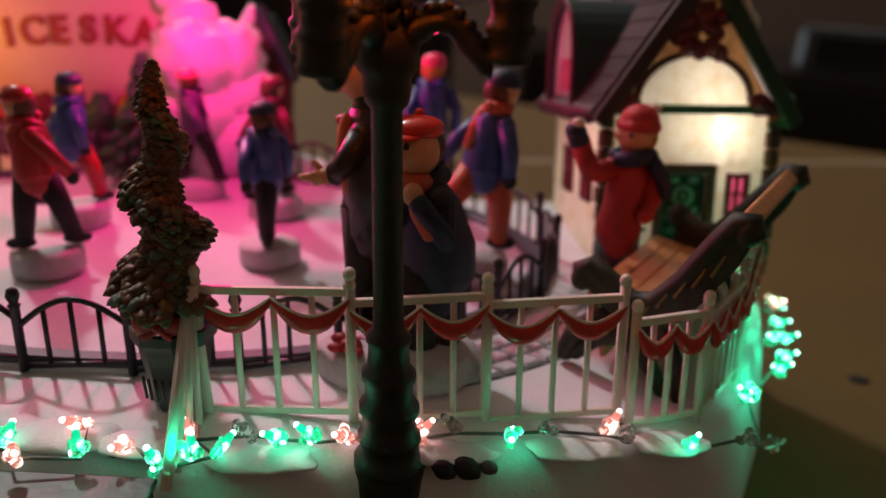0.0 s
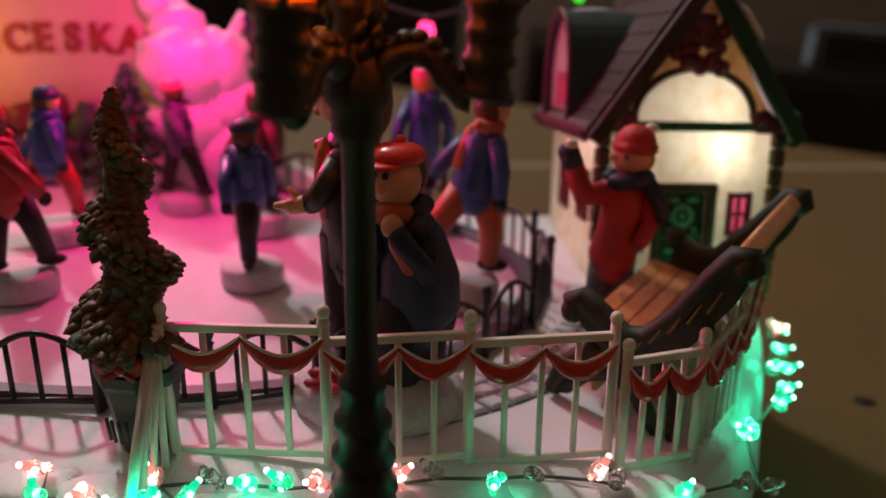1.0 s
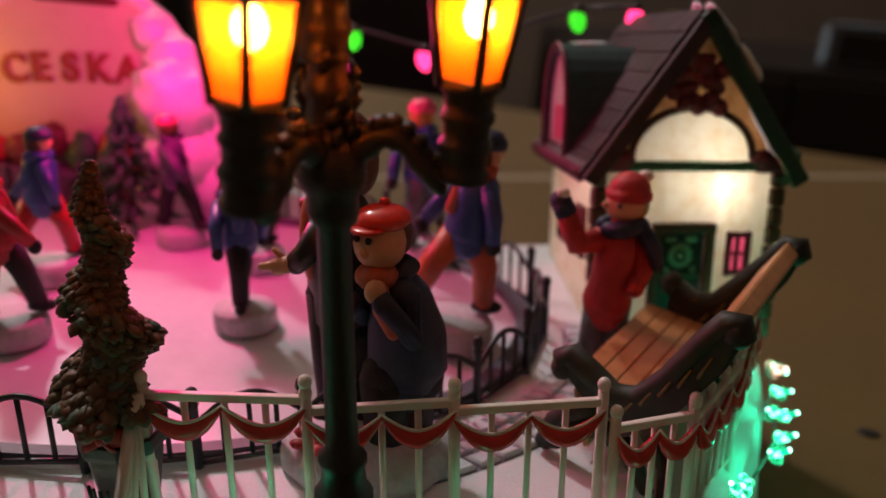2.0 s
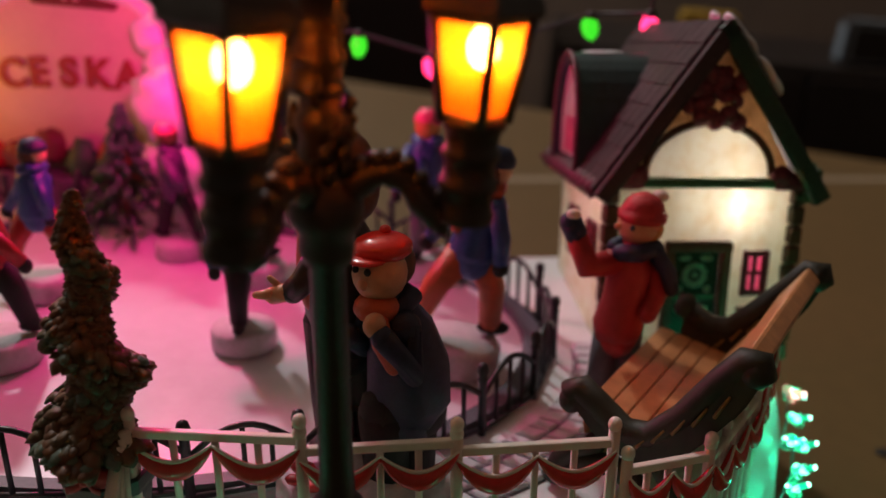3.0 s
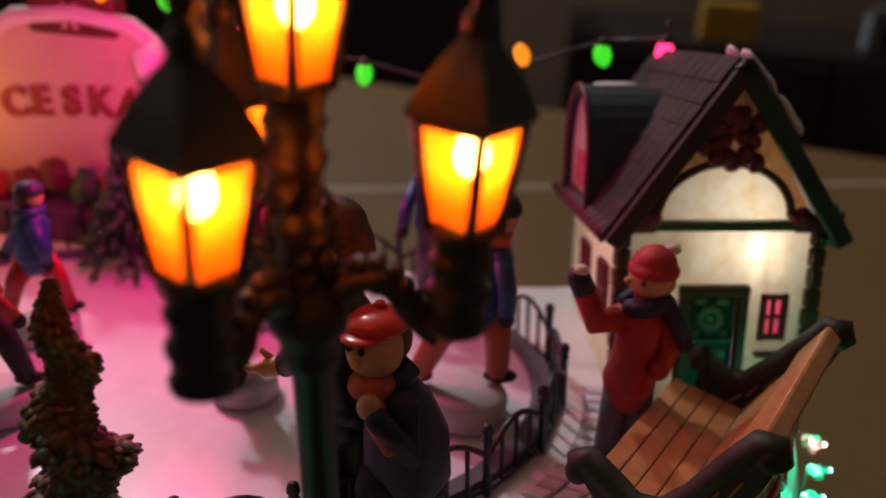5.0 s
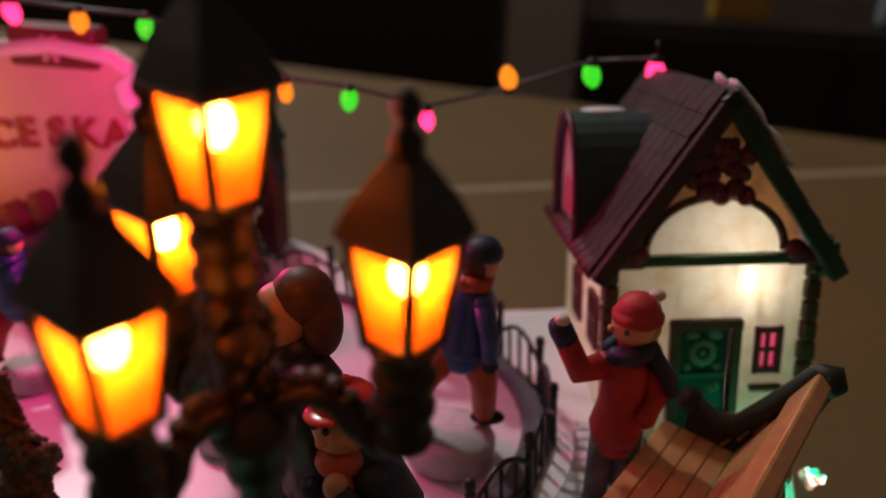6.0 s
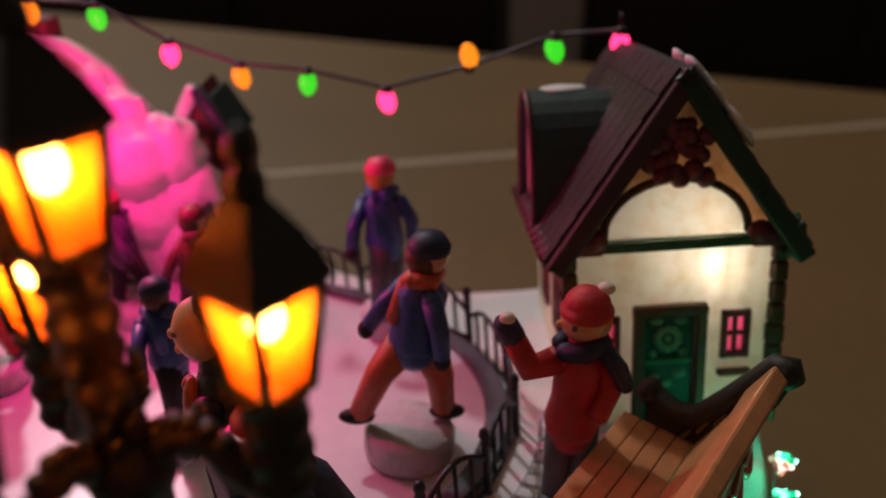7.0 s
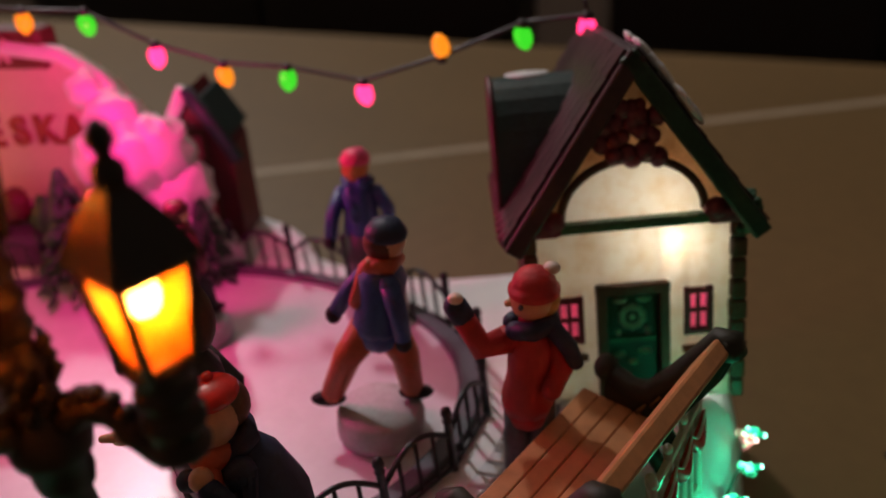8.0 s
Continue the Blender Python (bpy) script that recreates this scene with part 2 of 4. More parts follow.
def prism(bm, outline, depth, m=Matrix(), mi=0, smooth=False):
    """A plate: an outline in x and z, thick along y from 0 to depth."""
    k = len(bm.faces)
    a = [bm.verts.new(m @ Vector((x, 0, z))) for x, z in outline]
    b = [bm.verts.new(m @ Vector((x, depth, z))) for x, z in outline]
    n = len(outline)
    bm.faces.new(a)
    bm.faces.new(b[::-1])
    for i in range(n):
        bm.faces.new((a[i], b[i], b[(i + 1) % n], a[(i + 1) % n]))
    grown(bm, k, mi, smooth)


def mesh_of(name, bm, materials):
    bmesh.ops.recalc_face_normals(bm, faces=bm.faces)
    bmesh.ops.scale(bm, vec=(U, U, U), verts=bm.verts)
    me = bpy.data.meshes.new(name)
    bm.to_mesh(me)
    bm.free()
    for m in materials if isinstance(materials, (list, tuple)) else [materials]:
        me.materials.append(m)
    return me


def part(name, bm, material, parent=None, label=""):
    ob = new(name, mesh_of(name, bm, material))
    if parent:
        ob.parent = parent
    return tagged(ob, label)


LEAN = pose(0, 0, 0, -2.5, -4.6, 0)  # the toys stand a little aslant on the uneven snow


def thing(name, place, label, category, group="", kind="", turn=0.0, aslant=False):
    ob = new(name)
    ob.empty_display_size = 0.01
    ob.matrix_world = pose(*[c * U for c in place]) @ (LEAN if aslant else Matrix()) @ pose(0, 0, 0, 0, 0, turn)
    return tagged(ob, label, category, group, kind)


def solid(name, bm, material, label, category, group="", kind="", place=(0, 0, 0), turn=(0, 0, 0)):
    ob = new(name, mesh_of(name, bm, material))
    ob.matrix_world = pose(*[c * U for c in place]) @ (LEAN if category == "figurine" else Matrix()) @ pose(0, 0, 0, *turn)
    return tagged(ob, label, category, group, kind)


def B():
    return bmesh.new()


# ---- plan of the rink ----
RC, RA, RB, RT = Vector((-0.78, 2.80, 0)), 1.33, 0.88, radians(8)


def rink(theta, s=1.0, z=ICE):
    x, y = RA * s * math.cos(theta), RB * s * math.sin(theta)
    return Vector((RC.x + x * math.cos(RT) - y * math.sin(RT), RC.y + x * math.sin(RT) + y * math.cos(RT), z))


# ---- the room ----
bm = B()
block(bm, (-1.96, 0.95, -0.25), (36, 17.4, 0.5), turn=(0, 0, -13), bevel=0.05)
solid("tabletop", bm, TABLE, "beige laminate tabletop under the village", "table", kind="structure")
bm = B()
block(bm, (-0.7, 6.35, 0.001), (12.0, 0.10, 0.006), turn=(0, 0, 19.3))
solid("table_strip", bm, STRIPE, "pale narrow strip across the tabletop", "strip", kind="structure")
bm = B()
block(bm, (0, 0, -10.9), (70, 90, 0.4))
solid("floor", bm, ROOM, "brown room floor in the dark", "floor", kind="structure")
# north wall stays dark; the three out of view are pale reflectors
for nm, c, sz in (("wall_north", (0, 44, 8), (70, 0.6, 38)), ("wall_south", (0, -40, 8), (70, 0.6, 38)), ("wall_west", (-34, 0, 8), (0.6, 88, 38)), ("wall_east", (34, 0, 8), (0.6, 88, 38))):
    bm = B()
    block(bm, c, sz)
    solid(nm, bm, ROOM if nm == "wall_north" else BOUNCEROOM, "painted room wall in dim light, dark to the north, pale elsewhere to bounce light", "wall", kind="structure")
bm = B()
block(bm, (0, 2, 27.2), (70, 86, 0.4))
solid("ceiling", bm, BOUNCEROOM, "unseen painted ceiling, pale to bounce light", "ceiling", kind="structure")

# ---- base, ice, curb ----
EDGE = [(-2.6, 1.55), (-1.6, 1.61), (-0.7, 1.605), (-0.14, 1.625), (0.37, 1.74), (0.68, 1.84), (0.88, 1.93), (1.01, 2.13), (1.19, 2.55), (1.30, 2.92), (1.31, 3.3), (1.20, 3.76), (0.88, 3.88), (0.52, 3.80), (0.2, 3.76), (-0.28, 3.90), (-0.55, 4.18), (-1.2, 4.38), (-2.2, 4.3), (-2.9, 3.7), (-3.0, 2.4)]


def smooth_loop(pts, n):
    out = []
    k = len(pts)
    for i in range(k):
        p0, p1, p2, p3 = [Vector((*pts[(i + j) % k], 0)) for j in (-1, 0, 1, 2)]
        for s in range(n):
            t = s / n
            out.append(0.5 * ((2 * p1) + (p2 - p0) * t + (2 * p0 - 5 * p1 + 4 * p2 - p3) * t * t + (3 * p1 - p0 - 3 * p2 + p3) * t ** 3))
    return out


def village_base():
    loop = smooth_loop(EDGE, 8)
    mid = sum(loop, Vector()) / len(loop)
    bm = B()
    rings = []
    for inset, z in ((-0.03, 0.0), (-0.035, 0.25), (0.0, 0.48), (0.03, 0.575), (0.09, 0.618), (0.16, 0.628)):
        ring = []
        for i, p in enumerate(loop):
            d = (p - mid).normalized()
            wob = 0.02 * noise.noise(p * 3.1 + Vector((0, 0, z)))
            ring.append(bm.verts.new(p - d * (inset + wob) + Vector((0, 0, z + (0.012 * noise.noise(p * 7) if 0 < z < 0.6 else 0)))))
        rings.append(ring)
    n = len(loop)
    for r, s in zip(rings, rings[1:]):
        for i in range(n):
            bm.faces.new((r[i], r[(i + 1) % n], s[(i + 1) % n], s[i]))
    bm.faces.new(rings[-1])
    grown(bm, 0, 0)
    return solid("snow_base", bm, SNOW, "white moulded snow base of the miniature rink village", "base", kind="structure")


village_base()
N = 96
bm = B()
k = [bm.verts.new(rink(2 * math.pi * i / N, 0.985, ICE)) for i in range(N)]
k2 = [bm.verts.new(rink(2 * math.pi * i / N, 0.985, 0.60)) for i in range(N)]
bm.faces.new(k)
for i in range(N):
    bm.faces.new((k[i], k2[i], k2[(i + 1) % N], k[(i + 1) % N]))
solid("ice_sheet", bm, ICEM, "pale smooth ice of the skating rink", "ice", kind="structure")


def curb():
    bm = B()
    prof = ((0.925, 0.60), (0.925, ICE + 0.016), (0.932, ICE + 0.022), (0.975, ICE + 0.022), (0.982, ICE + 0.012), (0.982, 0.60))
    rings = [[bm.verts.new(rink(2 * math.pi * i / N, s, z)) for s, z in prof] for i in range(N)]
    for i in range(N):
        r, s = rings[i], rings[(i + 1) % N]
        for j in range(len(prof) - 1):
            bm.faces.new((r[j], s[j], s[j + 1], r[j + 1]))
    solid("rink_curb", bm, CURB, "slate grey raised curb round the ice", "curb", kind="structure")


curb()


# ---- black fence of the rink ----
def black_fence():
    """One panel: two posts with knobs, an arched rail, six bars; post to post along x, one unit wide."""
    fine = [rink(radians(-63.2 + 0.25 * i), 1.0, ICE - 0.008) for i in range(1441)]
    steps = [(v - u).length for u, v in zip(fine, fine[1:])]
    count = round(sum(steps) / 0.262)
    pitch = sum(steps) / count
    posts, gone = [fine[0]], 0.0
    for v, step in zip(fine[1:], steps):
        gone += step
        if gone >= pitch * len(posts) - 1e-6 and len(posts) < count:
            posts.append(v)
    for p, q in zip(posts, posts[1:] + posts[:1]):
        f = thing("rink_fence_panel", p, "black moulded fence panel with arched top rail", "fence", "fence round the rink", turn=math.degrees(math.atan2(q.y - p.y, q.x - p.x)), aslant=True)
        w = (q - p).length
        bm = B()
        lathe(bm, [(0.012, 0), (0.012, 0.165), (0.016, 0.172), (0.010, 0.178), (0.017, 0.195), (0.013, 0.212), (0.004, 0.218)], seg=10)
        part("post", bm, BLACK, f)
        arch = [(w * t, 0, 0.115 + 0.07 * math.sin(math.pi * t)) for t in [j / 10 for j in range(11)]]
        bm = B()
        tube(bm, arch, 0.008, 8)
        part("top_rail", bm, BLACK, f)
        bm = B()
        tube(bm, [(0, 0, 0.012), (w, 0, 0.012)], 0.008, 8)
        part("bottom_rail", bm, BLACK, f)
        nb = max(3, round(w / 0.062) - 1)
        for j in range(nb):
            t = (j + 1) / (nb + 1)
            bm = B()
            tube(bm, [(w * t, 0, 0.012), (w * t, 0, 0.115 + 0.07 * math.sin(math.pi * t))], 0.0065, 7)
            part("bar", bm, BLACK, f)


black_fence()


# ---- white fence with red swags ----
def white_panel(p, q, bars, name_label, swag=True, tall=0.36):
    p, q = Vector(p), Vector(q)
    f = thing("white_fence_panel", p, name_label, "fence", "white fence with swags", turn=math.degrees(math.atan2(q.y - p.y, q.x - p.x)), aslant=True)
    w = (q - p).length
    for x in (0, w):
        bm = B()
        tube(bm, [(x, 0, -0.02), (x, 0, tall)], 0.0125, 8)
        ball(bm, (x, 0, tall + 0.012), (0.015, 0.015, 0.017))
        part("post", bm, WHITE, f)
    bm = B()
    block(bm, (w / 2, 0, tall - 0.03), (w, 0.018, 0.02), bevel=0.004)
    part("top_rail", bm, WHITE, f)
    bm = B()
    block(bm, (w / 2, 0, 0.03), (w, 0.016, 0.018), bevel=0.004)
    part("bottom_rail", bm, WHITE, f)
    for j in range(bars):
        x = w * (j + 1) / (bars + 1)
        bm = B()
        main = bars > 3 and j % 2 == 1
        tube(bm, [(x, 0, 0.03), (x, 0, tall - (0.0 if main else 0.03))], 0.010 if main else 0.008, 7)
        if main:
            ball(bm, (x, 0, tall + 0.008), (0.012, 0.012, 0.015))
        part("bar", bm, WHITE, f)
    if swag:
        n = max(1, (bars + 1) // 2)
        for j in range(n):
            x0, x1 = w * j / n, w * (j + 1) / n
            bm = B()
            up = [(x0 + (x1 - x0) * t, tall - 0.040 - 0.044 * math.sin(math.pi * t)) for t in [i / 12 for i in range(13)]]
            full = [0.004 + 0.019 * math.sin(math.pi * i / 12) ** 0.9 for i in range(13)]
            tube(bm, [(x, -0.018, z - r * 0.9) for (x, z), r in zip(up, full)], full, 10)
            for v in bm.verts:
                v.co.y = -0.018 + (v.co.y + 0.018) * 0.8
            sw = part("swag", bm, SWAG, f, "glossy red swag with a white upper band")
            bm = B()
            tube(bm, [(x, -0.022, z + 0.002) for x, z in up], [0.0025 + 0.002 * math.sin(math.pi * i / 12) for i in range(13)], 8)
            part("band", bm, WHITE, sw, "white upper band")
    return f


GZ = 0.63
FZ = GZ - 0.034
white_panel((-0.345, 1.84, FZ), (0.005, 1.85, FZ), 3, "white plastic fence panel hung with red swags")
white_panel((0.005, 1.85, FZ), (0.315, 1.915, FZ), 3, "white plastic fence panel hung with red swags")
white_panel((0.315, 1.915, FZ), (0.64, 1.985, FZ), 3, "white plastic fence panel hung with red swags")
white_panel((0.67, 1.965, FZ), (0.855, 2.04, FZ), 3, "white plastic fence panel hung with red swags", tall=0.33)
white_panel((0.855, 2.04, FZ), (1.02, 2.31, FZ), 5, "white plastic fence panel on the curved corner", tall=0.33)
white_panel((1.02, 2.32, FZ), (1.15, 2.66, FZ), 5, "white plastic fence panel on the curved corner", tall=0.33)


def leaning_panel():
    """A short side panel that leans back against the corner post."""
    f = thing("white_fence_panel", (-0.345, 1.80, FZ), "white plastic side fence panel leaning on the corner", "fence", "white fence with swags", aslant=True)
    foot, head = Vector((0.015, 0.02, 0.0)), Vector((0.004, 0.012, 0.35))
    way = Vector((-0.005, -0.27, 0.0))
    for i in range(5):
        bm = B()
        a = foot + way * (i / 4)
        b = head + way * (0.16 * i / 4) + Vector((0, 0, -0.01 * i))
        tube(bm, [a, b], 0.012 if i in (0, 4) else 0.008, 8)
        part("post" if i in (0, 4) else "bar", bm, WHITE, f)
    bm = B()
    tube(bm, [foot + Vector((0, 0, 0.03)), foot + way + Vector((0, 0.01, 0.03))], 0.009, 8)
    part("bottom_rail", bm, WHITE, f)


leaning_panel()



# ---- the street lamp with four lanterns ----
def lantern(parent, c, turn):
    """Four-sided amber lantern: roof with a finial, panes between corner bars, bulb, socket; c is the middle of the glass foot."""
    m = pose(*c, 0, 0, turn)
    h, rt, rb = 0.150, 0.071, 0.049
    bm = B()
    lathe(bm, [(0.086, h + 0.001), (0.091, h + 0.010), (0.086, h + 0.022), (0.066, h + 0.056), (0.043, h + 0.086), (0.028, h + 0.104), (0.021, h + 0.112)], seg=4, smooth=False)
    lathe(bm, [(0.020, h + 0.108), (0.023, h + 0.122), (0.021, h + 0.136), (0.012, h + 0.144), (0.010, h + 0.152), (0.017, h + 0.160), (0.019, h + 0.171), (0.015, h + 0.182), (0.007, h + 0.192), (0.002, h + 0.195)], seg=12)
    bmesh.ops.transform(bm, matrix=m, verts=bm.verts)
    lan = part("lantern", bm, IRON, parent, "black roof of the lantern with a ball finial")
    pts = [(math.cos(math.pi / 2 * i), math.sin(math.pi / 2 * i)) for i in range(4)]
    for i in range(4):
        a, b = pts[i], pts[(i + 1) % 4]
        bm = B()
        k = [bm.verts.new((rt * a[0], rt * a[1], h)), bm.verts.new((rt * b[0], rt * b[1], h)), bm.verts.new((rb * b[0], rb * b[1], 0)), bm.verts.new((rb * a[0], rb * a[1], 0))]
        bm.faces.new(k)
        bmesh.ops.solidify(bm, geom=bm.faces[:], thickness=0.003)
        bmesh.ops.transform(bm, matrix=m, verts=bm.verts)
        part("pane", bm, LANTERN, lan, "glowing amber pane")
        bm = B()
        tube(bm, [(1.04 * rt * a[0], 1.04 * rt * a[1], h + 0.006), (1.04 * rb * a[0], 1.04 * rb * a[1], -0.004)], 0.0078, 6)
        tube(bm, [(rt * a[0], rt * a[1], h - 0.002), (rt * b[0], rt * b[1], h - 0.002)], 0.0062, 6)
        tube(bm, [(rb * a[0], rb * a[1], 0.002), (rb * b[0], rb * b[1], 0.002)], 0.0062, 6)
        bmesh.ops.transform(bm, matrix=m, verts=bm.verts)
        part("corner_bar", bm, IRON, lan)
    bm = B()
    ball(bm, (0.003, -0.006, 0.106), (0.024, 0.024, 0.032))
    bmesh.ops.transform(bm, matrix=m, verts=bm.verts)
    part("bulb", bm, BULB, lan, "lit yellow bulb")
    bm = B()
    lathe(bm, [(0.048, 0.003), (0.051, -0.006), (0.043, -0.018), (0.040, -0.040), (0.046, -0.046), (0.046, -0.056), (0.040, -0.063), (0.040, -0.088), (0.047, -0.095), (0.047, -0.106), (0.041, -0.114), (0.040, -0.140), (0.046, -0.148), (0.043, -0.160), (0.02, -0.166)], seg=14)
    bmesh.ops.transform(bm, matrix=m, verts=bm.verts)
    part("socket", bm, IRON, lan)


def street_lamp():
    base = Vector((0.104, 1.735, 0.60))
    f = thing("street_lamp", base, "black street lamp with glowing amber lanterns", "street lamp")
    bm = B()
    shaft = [(0.082, 0), (0.082, 0.02), (0.070, 0.03), (0.066, 0.06), (0.072, 0.068), (0.072, 0.08), (0.062, 0.09), (0.060, 0.13), (0.068, 0.14), (0.068, 0.155), (0.055, 0.17), (0.053, 0.21), (0.061, 0.22), (0.061, 0.235), (0.048, 0.25), (0.044, 0.30), (0.050, 0.31), (0.050, 0.32), (0.041, 0.335), (0.038, 0.40), (0.037, 0.80), (0.05, 0.81), (0.056, 0.83), (0.056, 0.86), (0.07, 0.875), (0.075, 0.89), (0.075, 0.93), (0.05, 0.95), (0.045, 1.02), (0.052, 1.03), (0.052, 1.05), (0.04, 1.06), (0.038, 1.12), (0.05, 1.13), (0.05, 1.145), (0.035, 1.16), (0.05, 1.235)]
    lathe(bm, [(r * (0.98 if z < 0.33 else 0.83), z) for r, z in shaft], seg=18)
    for v in bm.verts:
        v.co.x -= 0.065 * v.co.z
    part("post", bm, IRON, f)
    bm = B()
    lathe(bm, [(0.078, -0.10), (0.078, 0.0), (0.072, 0.016), (0.060, 0.03), (0.058, 0.05), (0.02, 0.055)], seg=16)
    part("foot", bm, IRON, f, "stepped black foot")
    for i in range(22):
        rr = random.Random(60 + i)
        bm = B()
        a, z = rr.uniform(0, 6.283), rr.uniform(0.955, 1.10)
        tube(bm, [(-0.065 * z + 0.034 * math.cos(a), 0.034 * math.sin(a), z - 0.018), (-0.065 * z + 0.047 * math.cos(a), 0.047 * math.sin(a), z + 0.002), (-0.065 * z + 0.042 * math.cos(a + 0.3), 0.042 * math.sin(a + 0.3), z + 0.02)], [0.010, 0.012, 0.004], 6)
        part("leaf_scroll", bm, IRON, f)
    lantern(f, Vector((0.025, 1.741, 1.842)) - base, 14.5)
    o = Vector((-0.062, 0, 0))
    for place in ((0.269, 1.727, 1.669), (-0.034, 1.530, 1.651), (-0.122, 1.865, 1.630)):
        e = Vector(place) - base
        d = Vector((e.x - o.x, e.y - o.y, 0))
        reach = d.length
        d.normalize()
        hang = e.z - 1.049
        bm = B()
        pts, rad = [], []

        def along(t, lift=0.0):
            return o + d * (0.02 + (reach - 0.045) * t) + Vector((0, 0, 0.905 + lift + hang * t + 0.066 * math.sin(math.pi * min(1, t * 1.12)) - 0.02 * t))
        for i in range(13):
            t = i / 12
            pts.append(along(t))
            rad.append(0.026 - 0.005 * math.sin(math.pi * t) + (0.005 if i % 3 == 0 else 0))
        tube(bm, pts, rad, 10)
        arm = part("arm", bm, IRON, f, "scrolled black arm")
        for i in range(7):
            bm = B()
            ball(bm, along(0.10 + 0.125 * i, 0.025), (0.018, 0.018, 0.014), seg=10, rough=0.25)
            part("leaf_bead", bm, IRON, arm)
        lantern(f, e, 15)


street_lamp()


# ---- potted spiral tree ----
def potted_tree():
    f = thing("potted_tree", (-0.41, 1.85, GZ), "spiral trimmed evergreen in a dark green pot", "potted plant", aslant=True)
    bm = B()
    lathe(bm, [(0.055, 0.0), (0.062, 0.01), (0.07, 0.07), (0.082, 0.145), (0.083, 0.165), (0.094, 0.168), (0.098, 0.18), (0.098, 0.203), (0.090, 0.207), (0.080, 0.198), (0.075, 0.18)], seg=8, twist=0.3, smooth=False)
    pot = part("pot", bm, GREEN, f, "dark green eight-sided pot with a rim")
    for i in range(7):
        bm = B()
        tube(bm, [(0.085 * math.cos(-2.2 + 0.2 * i), 0.085 * math.sin(-2.2 + 0.2 * i), 0.045), (0.09 * math.cos(-2.2 + 0.2 * i), 0.09 * math.sin(-2.2 + 0.2 * i), 0.10)], 0.004, 6)
        part("flute", bm, GREEN, pot)
    bm = B()
    tube(bm, [(0, 0, 0.15), (0.005, 0, 0.4), (-0.01, 0, 0.73)], [0.035, 0.03, 0.01], 8)
    part("trunk", bm, BROWN, f)
    bm = B()
    for side in (-1, 1):
        ball(bm, (0.004 + 0.03 * side, -0.085, 0.232), (0.034, 0.014, 0.022), turn=(0, -18 * side, 0))
        tube(bm, [(0.004, -0.092, 0.228), (0.02 * side, -0.098, 0.212), (0.035 * side, -0.1, 0.208)], 0.008, 6, flat=0.4)
    ball(bm, (0.004, -0.095, 0.230), 0.012)
    part("bow", bm, REDCLOTH, f, "red ribbon bow")
    rnd = random.Random(5)
    crown, frost = B(), B()

    def ridge(u):
        return math.pi - 5.1 * math.pi * (u - 0.125)

    def axis(u):
        return Vector((0.012 * u, 0, 0.262 + 0.528 * u))
    for i in range(1700):
        u = ((i + 0.5) / 1700) ** 1.15
        a = rnd.uniform(0, 2 * math.pi)
        swirl = 0.5 + 0.5 * math.cos(a - ridge(u))
        r = (0.108 * (1 - u) ** 0.72 + 0.004) * (0.40 + 0.72 * swirl ** 2.2) * rnd.uniform(0.86, 1.08)
        out = Vector((math.cos(a) + rnd.uniform(-0.5, 0.5), math.sin(a) + rnd.uniform(-0.5, 0.5), -0.7 + rnd.uniform(-0.4, 0.7))).normalized()
        c = axis(u) + Vector((r * math.cos(a), r * math.sin(a), 0))
        s = (0.024 - 0.012 * u) * rnd.uniform(0.65, 1.35)
        b = frost if rnd.random() < 0.05 + 0.16 * (swirl > 0.9) else crown
        k0 = len(b.faces)
        side = out.cross(Vector((0, 0, 1))).normalized()
        up = side.cross(out)
        rings = []
        for along, wide in ((-0.55, 0.45), (0.05, 0.72), (0.55, 0.50)):
            w = wide * rnd.uniform(0.85, 1.15)
            rings.append([b.verts.new(c + out * s * along + (side * math.cos(t) + up * 0.6 * math.sin(t)) * s * w) for t in (0.3, 1.5, 2.8, 4.0, 5.2)])
        tip, back = b.verts.new(c + out * s * 0.95), b.verts.new(c - out * s)
        for p, q in zip(rings, rings[1:]):
            for j in range(5):
                b.faces.new((p[j], p[(j + 1) % 5], q[(j + 1) % 5], q[j]))
        for j in range(5):
            b.faces.new((rings[-1][j], rings[-1][(j + 1) % 5], tip))
            b.faces.new((rings[0][(j + 1) % 5], rings[0][j], back))
        grown(b, k0, 0, True)
    tube(crown, [axis(u) for u in (0, 0.25, 0.5, 0.75, 1.0)], [0.050, 0.045, 0.032, 0.018, 0.003], 9)
    wind = [k / 60 for k in range(57)]
    tube(crown, [axis(u) + Vector((math.cos(ridge(u)), math.sin(ridge(u)), 0)) * 0.062 * (1 - u) ** 0.72 for u in wind], [0.037 * (1 - u) ** 0.7 + 0.004 for u in wind], 8)
    c = part("crown", crown, LEAF, f, "brown green sprigs wound in a spiral")
    tagged(part("frosted_sprig", frost, LEAFTIP, c, "frosted pale green sprig tips"), kind="stuff")


potted_tree()


# ---- plain figures ----
def figure(name, place, turn, parts, materials, label, group="", lean=(0, 0), size=1.0):
    """One plain mesh from limbs ('t', points, radii, slot) and masses ('b', centre, size, slot)."""
    bm = B()
    for kind, a, b, mi in parts:
        if kind == "t":
            tube(bm, a, b, 12, mi)
            ball(bm, a[0], b[0] if isinstance(b, (list, tuple)) else b, mi, seg=10)
            ball(bm, a[-1], b[-1] if isinstance(b, (list, tuple)) else b, mi, seg=10)
        elif kind == "b":
            ball(bm, a, b, mi)
        else:
            lathe(bm, b, a, 18, mi)
    bmesh.ops.scale(bm, vec=(size, size, size), verts=bm.verts)
    return solid(name, bm, materials, label, "figurine", group, place=place, turn=(*lean, turn))


